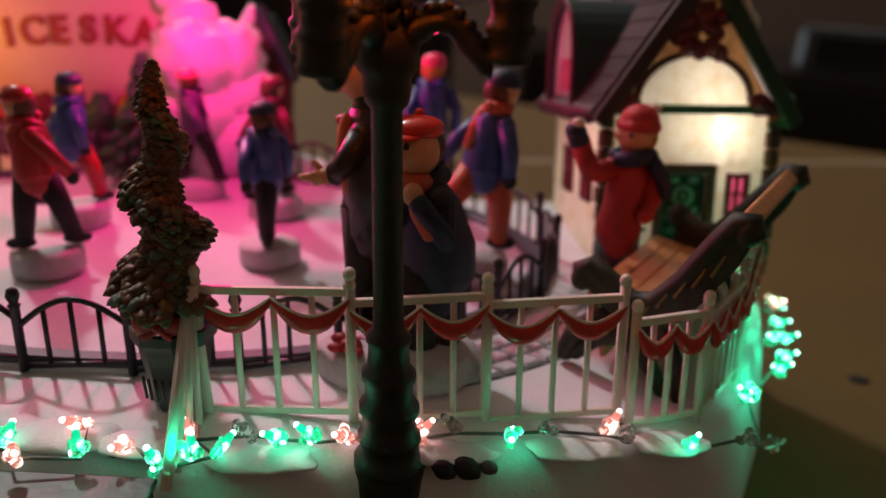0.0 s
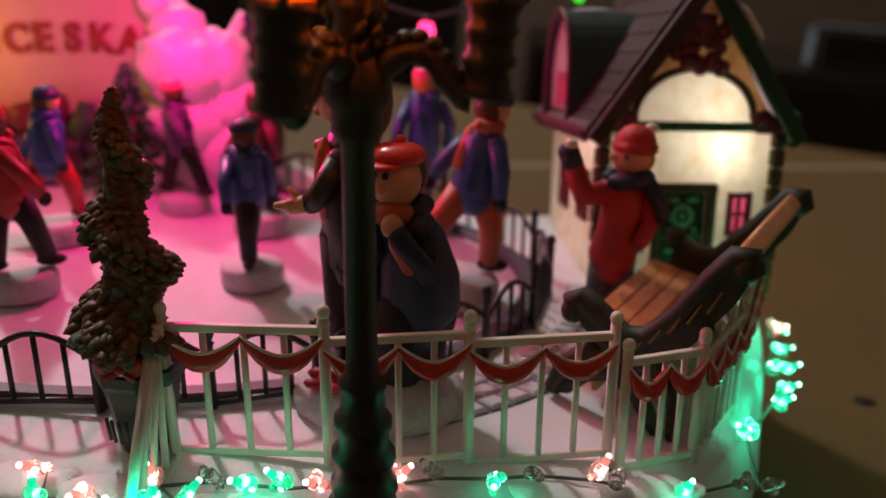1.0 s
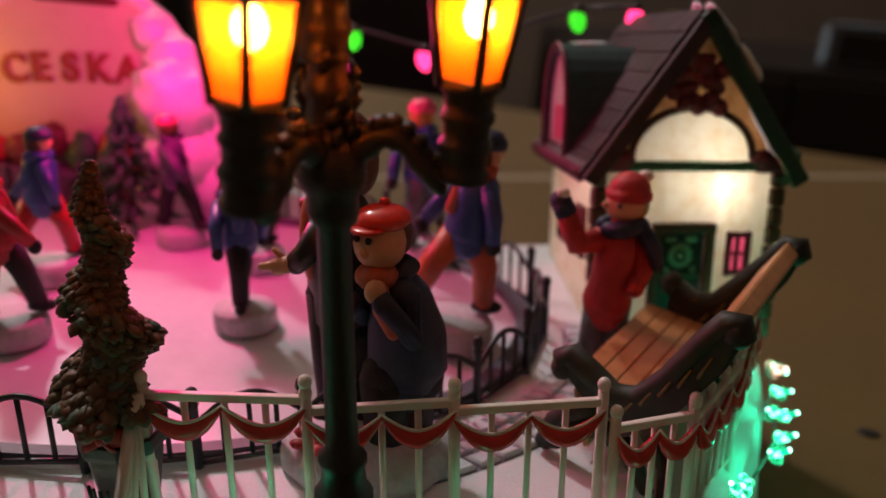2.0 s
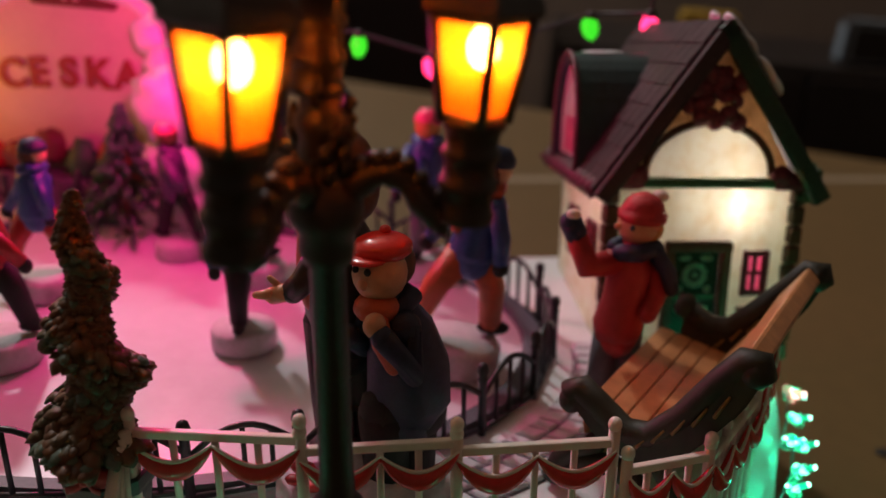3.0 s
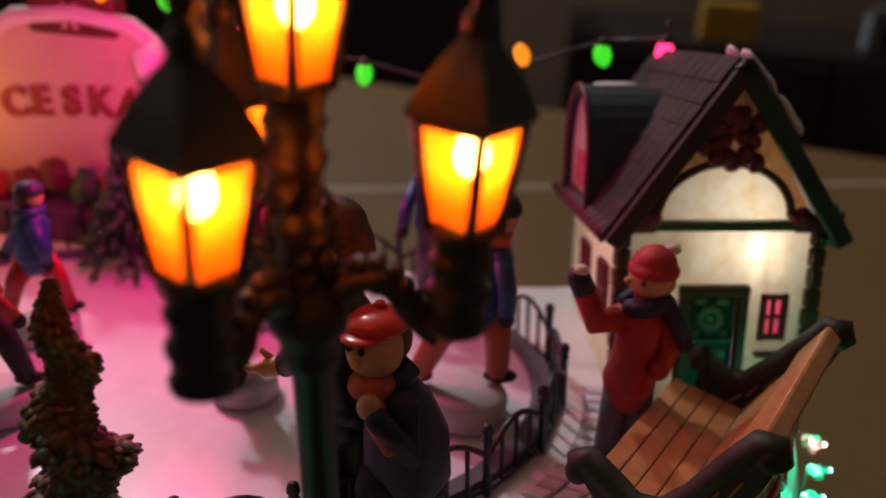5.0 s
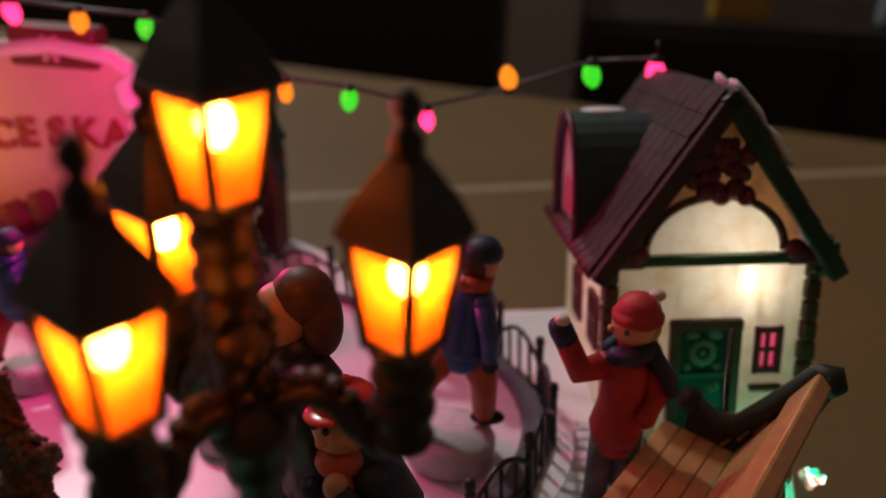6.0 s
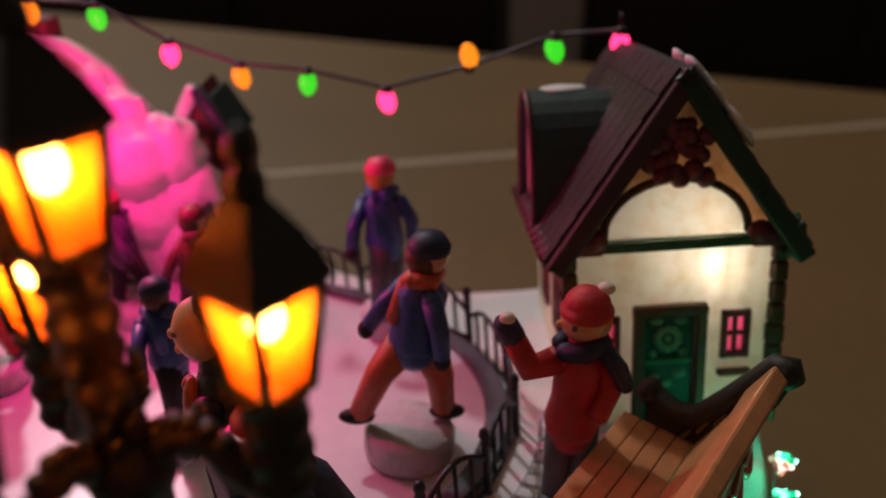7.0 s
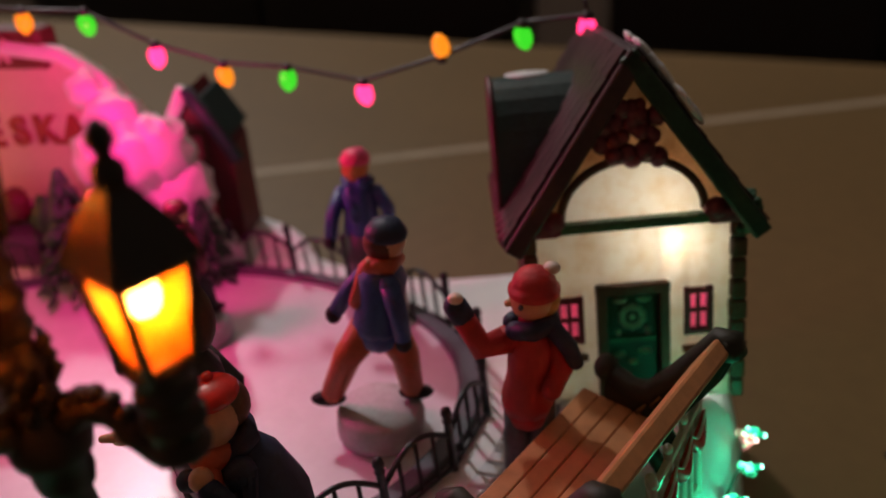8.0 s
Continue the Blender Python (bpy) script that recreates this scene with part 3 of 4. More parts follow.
def adult():
    # slots: coat, trousers, skin, hair or hat, shirt, spare stone, bow
    P = [("t", [(-0.035, 0, 0.10), (-0.04, 0.0, 0.25), (-0.035, 0, 0.43)], [0.045, 0.05, 0.062], 1),
         ("t", [(0.04, 0, 0.10), (0.045, 0.0, 0.25), (0.03, 0, 0.43)], [0.045, 0.05, 0.062], 1),
         ("b", (-0.055, -0.03, 0.115), (0.04, 0.06, 0.022), 1), ("b", (0.04, -0.03, 0.115), (0.04, 0.06, 0.022), 1),
         ("t", [(0, 0, 0.36), (0, 0, 0.5), (-0.005, 0, 0.62), (-0.01, 0, 0.69)], [0.085, 0.092, 0.085, 0.05], 0),
         ("b", (-0.072, -0.03, 0.57), (0.028, 0.04, 0.11), 4), ("b", (-0.085, -0.012, 0.655), (0.014, 0.02, 0.016), 6),
         ("t", [(-0.03, -0.085, 0.63), (-0.075, -0.10, 0.56), (-0.10, -0.09, 0.535)], [0.035, 0.03, 0.028], 0),
         ("t", [(-0.105, -0.09, 0.535), (-0.145, -0.09, 0.525)], [0.022, 0.020], 2),
         ("t", [(-0.145, -0.095, 0.53), (-0.18, -0.10, 0.53)], [0.014, 0.009], 2), ("t", [(-0.13, -0.08, 0.54), (-0.15, -0.085, 0.565)], [0.009, 0.007], 2),
         ("t", [(0.0, 0.08, 0.62), (0.05, 0.10, 0.52), (0.06, 0.04, 0.46)], [0.035, 0.032, 0.026], 0),
         ("t", [(-0.015, 0, 0.68), (-0.02, 0, 0.72)], [0.03, 0.028], 2),
         ("b", (-0.035, 0, 0.775), (0.062, 0.056, 0.072), 2), ("b", (-0.098, 0, 0.768), (0.012, 0.010, 0.013), 2), ("b", (-0.088, 0, 0.735), (0.012, 0.02, 0.012), 2),
         ("b", (0.012, 0.01, 0.812), (0.068, 0.062, 0.066), 3), ("b", (0.045, 0.01, 0.755), (0.048, 0.055, 0.085), 3), ("b", (-0.078, -0.035, 0.785), (0.010, 0.008, 0.007), 3)]
    figure("standing_adult_figurine", (0.018, 2.22, GZ - 0.022), 6, P, [COAT, DARK, SKIN, HAIR, ORANGE, STONE, RED], "dark-coated adult figurine holding out an open palm", size=1.0)


def child_red_cap():
    P = [("t", [(-0.03, 0, 0.0), (-0.03, 0, 0.16)], [0.05, 0.06], 1), ("t", [(0.04, 0, 0.0), (0.04, 0, 0.16)], [0.05, 0.06], 1),
         ("t", [(0.015, 0, 0.13), (0.03, 0, 0.18), (0.03, 0, 0.25), (0.01, 0, 0.34), (-0.02, 0, 0.42)], [0.074, 0.094, 0.092, 0.074, 0.042], 0), ("b", (0.045, 0.0, 0.14), (0.075, 0.07, 0.075), 1), ("t", [(-0.03, -0.045, 0.40), (0.02, -0.03, 0.425), (0.03, 0.03, 0.42)], [0.022, 0.024, 0.020], 0),
         ("t", [(0.0, 0.06, 0.39), (-0.06, 0.05, 0.30), (-0.11, 0.0, 0.36)], [0.034, 0.03, 0.024], 0),
         ("t", [(-0.02, -0.07, 0.38), (-0.03, -0.11, 0.30), (-0.085, -0.09, 0.385)], [0.035, 0.032, 0.024], 0),
         ("b", (-0.092, -0.075, 0.405), (0.024, 0.022, 0.026), 2), ("b", (-0.055, -0.02, 0.415), (0.048, 0.05, 0.032), 5), ("t", [(-0.07, -0.05, 0.41), (-0.075, -0.075, 0.36), (-0.06, -0.09, 0.31)], [0.02, 0.022, 0.016], 5), ("b", (-0.088, -0.045, 0.505), (0.007, 0.007, 0.008), 1), ("b", (-0.098, -0.015, 0.505), (0.007, 0.007, 0.008), 1),
         ("b", (-0.04, -0.01, 0.485), (0.058, 0.055, 0.062), 2), ("b", (-0.092, -0.03, 0.475), (0.012, 0.012, 0.012), 2),
         ("b", (0.0, 0.01, 0.49), (0.05, 0.05, 0.055), 4),
         ("b", (-0.03, -0.005, 0.535), (0.064, 0.060, 0.030), 3), ("b", (-0.072, -0.015, 0.522), (0.042, 0.046, 0.010), 3), ("b", (-0.02, 0, 0.568), (0.012, 0.012, 0.010), 3)]
    figure("child_figurine", (0.150, 2.12, GZ + 0.085), 40, P, [NAVY, DARK, SKIN, SWAG, HAIR, ORANGE], "navy-coated child figurine in a red flat cap", size=1.06)


def waving_child():
    P = [("t", [(-0.045, 0, -0.095), (-0.035, 0, 0.16)], [0.032, 0.042], 1), ("t", [(0.03, 0, -0.095), (0.02, 0, 0.16)], [0.032, 0.042], 1),
         ("b", (-0.055, -0.03, -0.102), (0.032, 0.055, 0.02), 1), ("b", (0.03, -0.03, -0.102), (0.032, 0.055, 0.02), 1),
         ("t", [(-0.012, 0, 0.115), (-0.012, 0, 0.15), (-0.008, 0, 0.22), (-0.004, 0, 0.32), (0.0, 0, 0.38)], [0.064, 0.072, 0.060, 0.060, 0.040], 0),
         ("t", [(-0.06, -0.01, 0.34), (-0.13, -0.03, 0.33), (-0.175, -0.03, 0.42)], [0.038, 0.036, 0.030], 0),
         ("t", [(-0.172, -0.03, 0.415), (-0.192, -0.03, 0.452)], [0.031, 0.031], 3), ("b", (-0.190, -0.042, 0.478), (0.020, 0.018, 0.015), 5),
         ("t", [(0.055, 0.01, 0.335), (0.075, -0.02, 0.25), (0.045, -0.065, 0.215)], [0.034, 0.031, 0.026], 0),
         ("t", [(-0.045, -0.03, 0.375), (0.0, -0.055, 0.385), (0.05, -0.02, 0.39), (0.05, 0.03, 0.385), (-0.01, 0.05, 0.38), (-0.05, 0.01, 0.378)], [0.025] * 6, 3),
         ("t", [(0.05, -0.03, 0.38), (0.09, -0.04, 0.33), (0.11, -0.035, 0.28)], [0.024, 0.024, 0.02], 3),
         ("b", (0.0, 0, 0.45), (0.058, 0.056, 0.056), 2), ("b", (0.018, 0.012, 0.44), (0.055, 0.053, 0.05), 6),
         ("l", (0.006, 0, 0.462), [(0.060, 0), (0.066, 0.006), (0.066, 0.022), (0.059, 0.027), (0.057, 0.036), (0.052, 0.05), (0.038, 0.066), (0.018, 0.076), (0.004, 0.078)], 4), ("b", (-0.030, -0.05, 0.452), (0.007, 0.006, 0.008), 1), ("b", (-0.060, -0.012, 0.445), (0.010, 0.009, 0.010), 2),
         ("b", (0.05, 0.01, 0.53), (0.022, 0.02, 0.016), 5)]
    figure("waving_child_figurine", (0.700, 2.640, GZ + 0.118), 8, P, [REDCLOTH, GREY, SKIN, NAVY, KNIT, PALE, BLOND], "red-coated waving child figurine in a knitted hat", lean=(0, 4.5), size=1.0)


def stone_base():
    bm = B()
    lathe(bm, [(0.90, -0.02), (1.0, 0.012), (1.0, 0.035), (0.95, 0.058), (0.84, 0.075), (0.55, 0.092), (0.05, 0.098)], seg=40)
    for v in bm.verts:
        w = 1 + 0.05 * noise.noise(v.co * 2.3) + 0.03 * noise.noise(v.co * 6.1)
        v.co.x *= 0.218 * w
        v.co.y *= 0.175 * w
    solid("figurine_base", bm, STONE, "snowy grey stone base under the two standing figurines", "base", place=(0.075, 2.125, GZ), turn=(0, 0, 10))
    bm = B()
    for i in range(7):
        rr = random.Random(i + 33)
        ball(bm, (rr.uniform(-0.05, 0.05), rr.uniform(-0.03, 0.03), rr.uniform(0, 0.012)), (rr.uniform(0.018, 0.032), 0.018, 0.014), seg=8, rough=0.4)
    solid("red_bundle", bm, REDCLOTH, "small red bundle lying on the stone base", "bundle", place=(-0.045, 2.03, GZ + 0.088))


stone_base()
adult()
child_red_cap()
waving_child()


def skater(place, turn, coat, legs, hat, hair, label, stride=0.07, scarf=None, lean=(0, 0), size=1.0):
    P = [("l", (0, 0, 0), [(0.115, 0), (0.12, 0.012), (0.12, 0.07), (0.11, 0.085), (0.02, 0.09)], 5),
         ("t", [(-stride * 1.5, 0.0, 0.13), (-stride, 0, 0.24), (-0.02, 0, 0.34)], [0.031, 0.038, 0.050], 1),
         ("t", [(stride, 0.02, 0.13), (stride * 0.8, 0.0, 0.24), (0.02, 0, 0.34)], [0.031, 0.038, 0.050], 1),
         ("b", (-stride * 1.5 - 0.012, 0.0, 0.112), (0.048, 0.022, 0.022), 3), ("b", (stride + 0.012, 0.02, 0.112), (0.048, 0.022, 0.022), 3),
         ("t", [(0, 0, 0.325), (0.0, 0, 0.345), (0.006, 0, 0.41), (0.012, 0, 0.48), (0.015, 0, 0.525)], [0.066, 0.070, 0.060, 0.064, 0.034], 0),
         ("t", [(0.03, -0.06, 0.48), (0.05, -0.085, 0.41), (0.06, -0.075, 0.34)], [0.027, 0.025, 0.022], 0),
         ("t", [(-0.01, 0.06, 0.48), (-0.07, 0.07, 0.41), (-0.11, 0.06, 0.35)], [0.027, 0.025, 0.022], 0),
         ("b", (0.062, -0.075, 0.325), (0.022, 0.022, 0.026), 3), ("b", (-0.12, 0.06, 0.335), (0.022, 0.022, 0.026), 3),
         ("b", (0.025, 0, 0.575), (0.046, 0.044, 0.05), 2), ("b", (0.01, 0.0, 0.57), (0.046, 0.047, 0.05), 4),
         ("l", (0.022, 0, 0.583), [(0.05, 0), (0.054, 0.01), (0.052, 0.022), (0.036, 0.045), (0.004, 0.052)], 6),
         ("t", [(-0.02, -0.04, 0.525), (0.03, -0.04, 0.52), (0.05, 0.01, 0.52), (0.01, 0.045, 0.52), (-0.03, 0.0, 0.50), (-0.055, -0.01, 0.41)], [0.02] * 6, 7)]
    figure("skater_figurine", place, turn, P, [coat, legs, SKIN, DARK, hair, STONE, hat, scarf or coat], label, "skaters on the ice", lean, size)


skater((0.235, 2.76, ICE), 14, BLUE, ORANGE, NAVY, HAIR, "blue-jacketed skater figurine with orange trousers on a round foot", 0.085, ORANGE, (0, 8), 1.1)
skater((-0.42, 2.72, ICE), 100, BLUE, DARK, NAVY, HAIR, "blue-coated skater figurine with dark trousers on a round foot", 0.05, size=0.84)
skater((-1.15, 2.90, ICE), 20, BLUE, RED, NAVY, HAIR, "blue-jacketed skater figurine with red trousers on a round foot", 0.085, size=0.84)
skater((-0.86, 3.32, ICE), 160, PURPLE, DARK, PINK, HAIR, "purple-jacketed skater figurine gliding on a round foot", 0.08, size=0.80)
skater((0.07, 3.40, ICE), 70, BLUE, GREY, PINK, BLOND, "skater figurine in a pink knitted hat on a round foot", 0.05)
skater((-1.05, 2.48, ICE), 200, REDCLOTH, DARK, RED, HAIR, "red-coated skater figurine with dark trousers on a round foot", 0.06, size=0.90)
skater((-0.52, 3.18, ICE), 40, MAROON, DARK, MAROON, HAIR, "maroon-coated skater figurine on a round foot", 0.06, size=0.84)


# ---- the lit house ----
HX, HY, HT = 0.996, 2.994, 10.0
TOP, EAVE, HALF, DEEP = 1.70, 1.216, 0.295, 0.70


def house():
    f = thing("lit_cottage", (HX, HY, GZ), "cream cottage lit from inside under a maroon roof", "house", turn=HT)
    f.matrix_world = f.matrix_world @ pose(0, 0, 0, -8.9, -2.7, 0)
    g = GZ
    ez, tz = EAVE - g, TOP - g - 0.03
    t = 0.02
    # front wall with door, windows and lunette cut out: built from slabs round the openings
    wall = part("wall", B(), WALL, f, "cream wall glowing from inside")
    dx0, dx1, dz = -0.090, 0.078, 0.376
    wins = ((-0.232, -0.156), (0.150, 0.226))
    wz0, wz1 = 0.228, 0.360

    def slab(x0, x1, z0, z1):
        bm = B()
        block(bm, ((x0 + x1) / 2, t / 2, (z0 + z1) / 2), (x1 - x0, t, z1 - z0))
        part("wall_panel", bm, WALL, wall)
    slab(-HALF, wins[0][0], 0, ez)
    slab(wins[1][1], HALF, 0, ez)
    for x0, x1 in wins:
        slab(x0, x1, 0, wz0)
        slab(x0, x1, wz1, ez)
    slab(wins[0][1], dx0, 0, ez)
    slab(dx1, wins[1][0], 0, ez)
    slab(dx0, dx1, dz, ez)
    bm = B()
    bow = [(0.20 * math.cos(a), ez + 0.03 + 0.158 * math.sin(a)) for a in [math.pi * (1 - i / 16) for i in range(17)]]
    prism(bm, [(-HALF, ez), (-0.20, ez)] + bow + [(0.20, ez), (HALF, ez), (0.02, tz), (-0.02, tz)], t)
    part("gable_wall", bm, GABLE, wall, "stained tan plaster of the gable")
    bm = B()
    prism(bm, [(-0.199, ez)] + bow + [(0.199, ez)], t)
    part("lunette", bm, WALL, wall, "glowing half-round window")
    bm = B()
    block(bm, (0, DEEP - t / 2, ez / 2), (2 * HALF, t, ez))
    prism(bm, [(-HALF, ez), (HALF, ez), (0.02, tz), (-0.02, tz)], t, pose(0, DEEP - t, 0))
    part("back_wall", bm, WALL, wall)
    for s in (-1, 1):
        bm = B()
        block(bm, (s * (HALF - t / 2), DEEP / 2, ez / 2), (t, DEEP - 2 * t, ez))
        part("side_wall", bm, WALL, wall)
    # door
    bm = B()
    for x in (dx0 - 0.008, dx1 + 0.008):
        block(bm, (x, -0.008, dz / 2), (0.03, 0.035, dz), bevel=0.005)
    block(bm, ((dx0 + dx1) / 2, -0.008, dz + 0.008), (dx1 - dx0 + 0.05, 0.038, 0.032), bevel=0.006)
    door = part("door", bm, BROWN, f, "brown door frame")
    bm = B()
    block(bm, ((dx0 + dx1) / 2, 0.010, dz / 2 - 0.005), (dx1 - dx0 - 0.012, 0.01, dz - 0.015), bevel=0.003)
    part("door_leaf", bm, DOORG, door, "green door lit from behind")
    cx = (dx0 + dx1) / 2
    bm = B()
    tube(bm, [(cx + 0.032 * math.cos(a), 0.008, 0.285 + 0.032 * math.sin(a)) for a in [2 * math.pi * i / 20 for i in range(21)]], [0.010 + 0.004 * (i % 2) for i in range(21)], 8)
    part("wreath", bm, PALEGREEN, door, "pale green wreath moulded on the door")
    for q in ((cx - 0.035, 0.342, 0.024), (cx + 0.035, 0.342, 0.024), (cx, 0.285, 0.012), (cx - 0.045, 0.238, 0.012), (cx + 0.045, 0.238, 0.012), (cx - 0.04, 0.165, 0.02), (cx + 0.035, 0.17, 0.022), (cx, 0.135, 0.016)):
        bm = B()
        ball(bm, (q[0], 0.008, q[1]), (q[2], 0.016, 0.012), seg=8)
        part("wreath_knob", bm, PALEGREEN, door)
    bm = B()
    block(bm, (cx, 0.0, 0.215), (dx1 - dx0 - 0.03, 0.012, 0.014))
    part("door_rail", bm, BEAM, door)
    # front windows
    for x0, x1 in wins:
        win = part("window", B(), BROWN, f, "small pink-lit window with four panes")
        bm = B()
        for x in (x0 + 0.004, x1 - 0.004):
            block(bm, (x, -0.004, (wz0 + wz1) / 2), (0.016, 0.026, wz1 - wz0 + 0.02), bevel=0.003)
        for z in (wz0, wz1):
            block(bm, ((x0 + x1) / 2, -0.004, z), (x1 - x0 + 0.006, 0.028, 0.016), bevel=0.003)
        block(bm, ((x0 + x1) / 2, 0.0, (wz0 + wz1) / 2), (0.01, 0.014, wz1 - wz0))
        block(bm, ((x0 + x1) / 2, 0.0, (wz0 + wz1) / 2), (x1 - x0, 0.0145, 0.01))
        part("window_frame", bm, MAROON, win, "maroon window frame")
        for px in (0.27, 0.73):
            for pz in (0.26, 0.74):
                bm = B()
                block(bm, (x0 + (x1 - x0) * px, 0.012, wz0 + (wz1 - wz0) * pz), ((x1 - x0) * 0.46, 0.006, (wz1 - wz0) * 0.46))
                part("pane", bm, PANEP, win, "pink glowing pane")
        bm = B()
        block(bm, ((x0 + x1) / 2, -0.014, wz0 - 0.055), (0.10, 0.03, 0.018), bevel=0.006)
        part("window_sill", bm, BROWN, win)
    # side windows on the left wall
    for y in (0.20, 0.46):
        win = part("window", B(), BROWN, f, "narrow pink-lit side window")
        bm = B()
        for yy in (y - 0.05, y + 0.05):
            block(bm, (-HALF - 0.006, yy, 0.33), (0.02, 0.014, 0.17), bevel=0.003)
        for z in (0.245, 0.415, 0.33):
            block(bm, (-HALF - 0.006, y, z), (0.018, 0.11, 0.013), bevel=0.003)
        block(bm, (-HALF - 0.005, y, 0.33), (0.017, 0.01, 0.16))
        part("window_frame", bm, MAROON, win)
        bm = B()
        block(bm, (-HALF - 0.0035, y, 0.33), (0.004, 0.10, 0.16))
        part("pane", bm, PANEP, win, "pink glowing pane")
    # timber: green beam, arch, braces, corner columns
    bm = B()
    block(bm, (0.0, -0.018, ez + 0.005), (2 * HALF - 0.10, 0.045, 0.030), bevel=0.008)
    part("beam", bm, BEAM, f, "green crossbeam")
    for s in (-1, 1):
        bm = B()
        block(bm, (s * (HALF - 0.03), -0.022, ez + 0.012), (0.12, 0.05, 0.055), bevel=0.015)
        ball(bm, (s * (HALF - 0.065), -0.03, ez + 0.03), (0.035, 0.03, 0.032), rough=0.2)
        part("corbel", bm, MAROON, f, "dark maroon corbel")
    bm = B()
    arc = [(0.204 * math.cos(a), -0.012, ez + 0.03 + 0.162 * math.sin(a)) for a in [math.pi * i / 20 for i in range(21)]]
    tube(bm, arc, 0.0125, 8)
    part("arch", bm, BROWN, f, "brown timber arch over the lunette")
    gw = part("gable_wreath", B(), MAROON, f, "dark wreath hung in the gable")
    for i in range(40):
        rr = random.Random(i)
        bm = B()
        ball(bm, (-0.005 + rr.uniform(-0.088, 0.088), -0.02 - rr.uniform(0, 0.02), ez + 0.275 + rr.uniform(-0.085, 0.075)), rr.uniform(0.018, 0.030), seg=8, rough=0.3)
        part("sprig", bm, MAROON, gw)
    for s in (-1, 1):
        n = 9
        cp = part("corner_post", B(), BROWN, f, "knobbly dark timber corner post")
        for i in range(n):
            rr = random.Random(90 + i + s)
            bm = B()
            block(bm, (s * (HALF + 0.006), -0.004, (i + 0.5) * ez / n), (0.045 + rr.uniform(-0.008, 0.010), 0.05, ez / n - 0.004), turn=(0, 0, rr.uniform(-6, 6)), bevel=0.008)
            part("timber_block", bm, BROWN, cp)
    # roof: a thick slab on either side, rows of shingles on it, barge boards, snow
    slope = Vector((HALF + 0.055, 0, -(tz + 0.03 - ez + 0.02)))
    L = slope.length
    ang = math.degrees(math.atan2(-slope.z, slope.x))
    for s in (-1, 1):
        roof = B()
        m = Matrix.Diagonal((s, 1, 1, 1)) @ pose(0, -0.055, tz + 0.03, 0, ang, 0)
        block(roof, (L / 2, (DEEP + 0.09) / 2, 0), (L, DEEP + 0.09, 0.03), bevel=0.006)
        bmesh.ops.transform(roof, matrix=m, verts=roof.verts)
        r = part("roof", roof, ROOF, f, "maroon shingled roof slope")
        rows = 8
        for i in range(rows):
            for j in range(11):
                rr = random.Random(i * 31 + j)
                w = (DEEP + 0.085) / 11
                bm = B()
                block(bm, (L * (i + 0.55) / rows, 0.005 + w * (j + 0.5), 0.02), (L / rows * 1.12, w * 0.95, 0.009), turn=(0, -3.5 + rr.uniform(-1, 1), 0))
                bmesh.ops.transform(bm, matrix=m, verts=bm.verts)
                part("shingle", bm, ROOF, r)
        bm = B()
        block(bm, (L / 2 + 0.005, -0.012, -0.012), (L + 0.03, 0.03, 0.055), bevel=0.008)
        bmesh.ops.transform(bm, matrix=m, verts=bm.verts)
        part("barge_board", bm, BARGE if s > 0 else ROOF, r, "dark green barge board" if s > 0 else "dark maroon barge board")
    for i in range(16):
        rr = random.Random(i + 400)
        u = rr.uniform(0.03, 0.46)
        bm = B()
        ball(bm, (0.027 + slope.x * u, rr.uniform(-0.055, 0.13), tz + 0.056 + slope.z * u), (0.052, 0.046, 0.014), turn=(0, ang, 0), seg=10, rough=0.2)
        part("snow_patch", bm, SNOW, f, "white snow patch on the roof edge")
    # barrel dormer on the left slope
    dy, dw, dh0 = 0.40, 0.185, 0.575
    arch = [(-dw, dh0)] + [(dw * math.cos(a), dh0 + 0.15 + 0.25 * math.sin(a)) for a in [math.pi * (1 - i / 14) for i in range(15)]] + [(dw, dh0)]
    m = pose(-HALF - 0.05, dy, 0, 0, 0, -90)
    dorm = part("dormer", B(), SLATE, f, "rounded dormer with a dark green roof")
    bm = B()
    prism(bm, [(x * 0.88, dh0 + (z - dh0) * 0.93) for x, z in arch], 0.26, m)
    part("dormer_wall", bm, WALL, dorm, "cream dormer front")
    bm = B()
    outer = arch
    inner = [(x * 0.88, dh0 + (z - dh0) * 0.93) for x, z in arch]
    prism(bm, outer + inner[::-1], 0.40, m @ pose(0, -0.02, 0), smooth=False)
    part("dormer_roof", bm, SLATE, dorm)
    bm = B()
    tube(bm, [m @ Vector((x * 0.96, -0.022, z)) for x, z in arch], 0.010, 8)
    part("dormer_trim", bm, ROOFEDGE, dorm, "plum red trim round the dormer")
    bm = B()
    for x in (-0.035, 0.035):
        block(bm, m @ Vector((x, -0.004, dh0 + 0.12)), (0.008, 0.05, 0.12), bevel=0.002)
    part("dormer_window", bm, PANEP, dorm, "pink dormer window")
    bm = B()
    ball(bm, (-HALF + 0.05, dy + 0.02, dh0 + 0.398), (0.075, 0.06, 0.010), rough=0.2)
    part("snow_patch", bm, SNOW, dorm, "snow on the dormer")
    # scalloped plum lower eave on the left
    for i in range(12):
        bm = B()
        y = -0.03 + (DEEP + 0.06) * (i + 0.5) / 12
        tube(bm, [(-HALF + 0.03, y, ez + 0.035), (-HALF - 0.05, y, ez - 0.01), (-HALF - 0.085, y, ez - 0.03)], [0.028, 0.030, 0.026], 8, flat=0.7)
        part("eave_roll", bm, ROOFEDGE, f)
    # evergreen spray at the right corner
    bm = B()
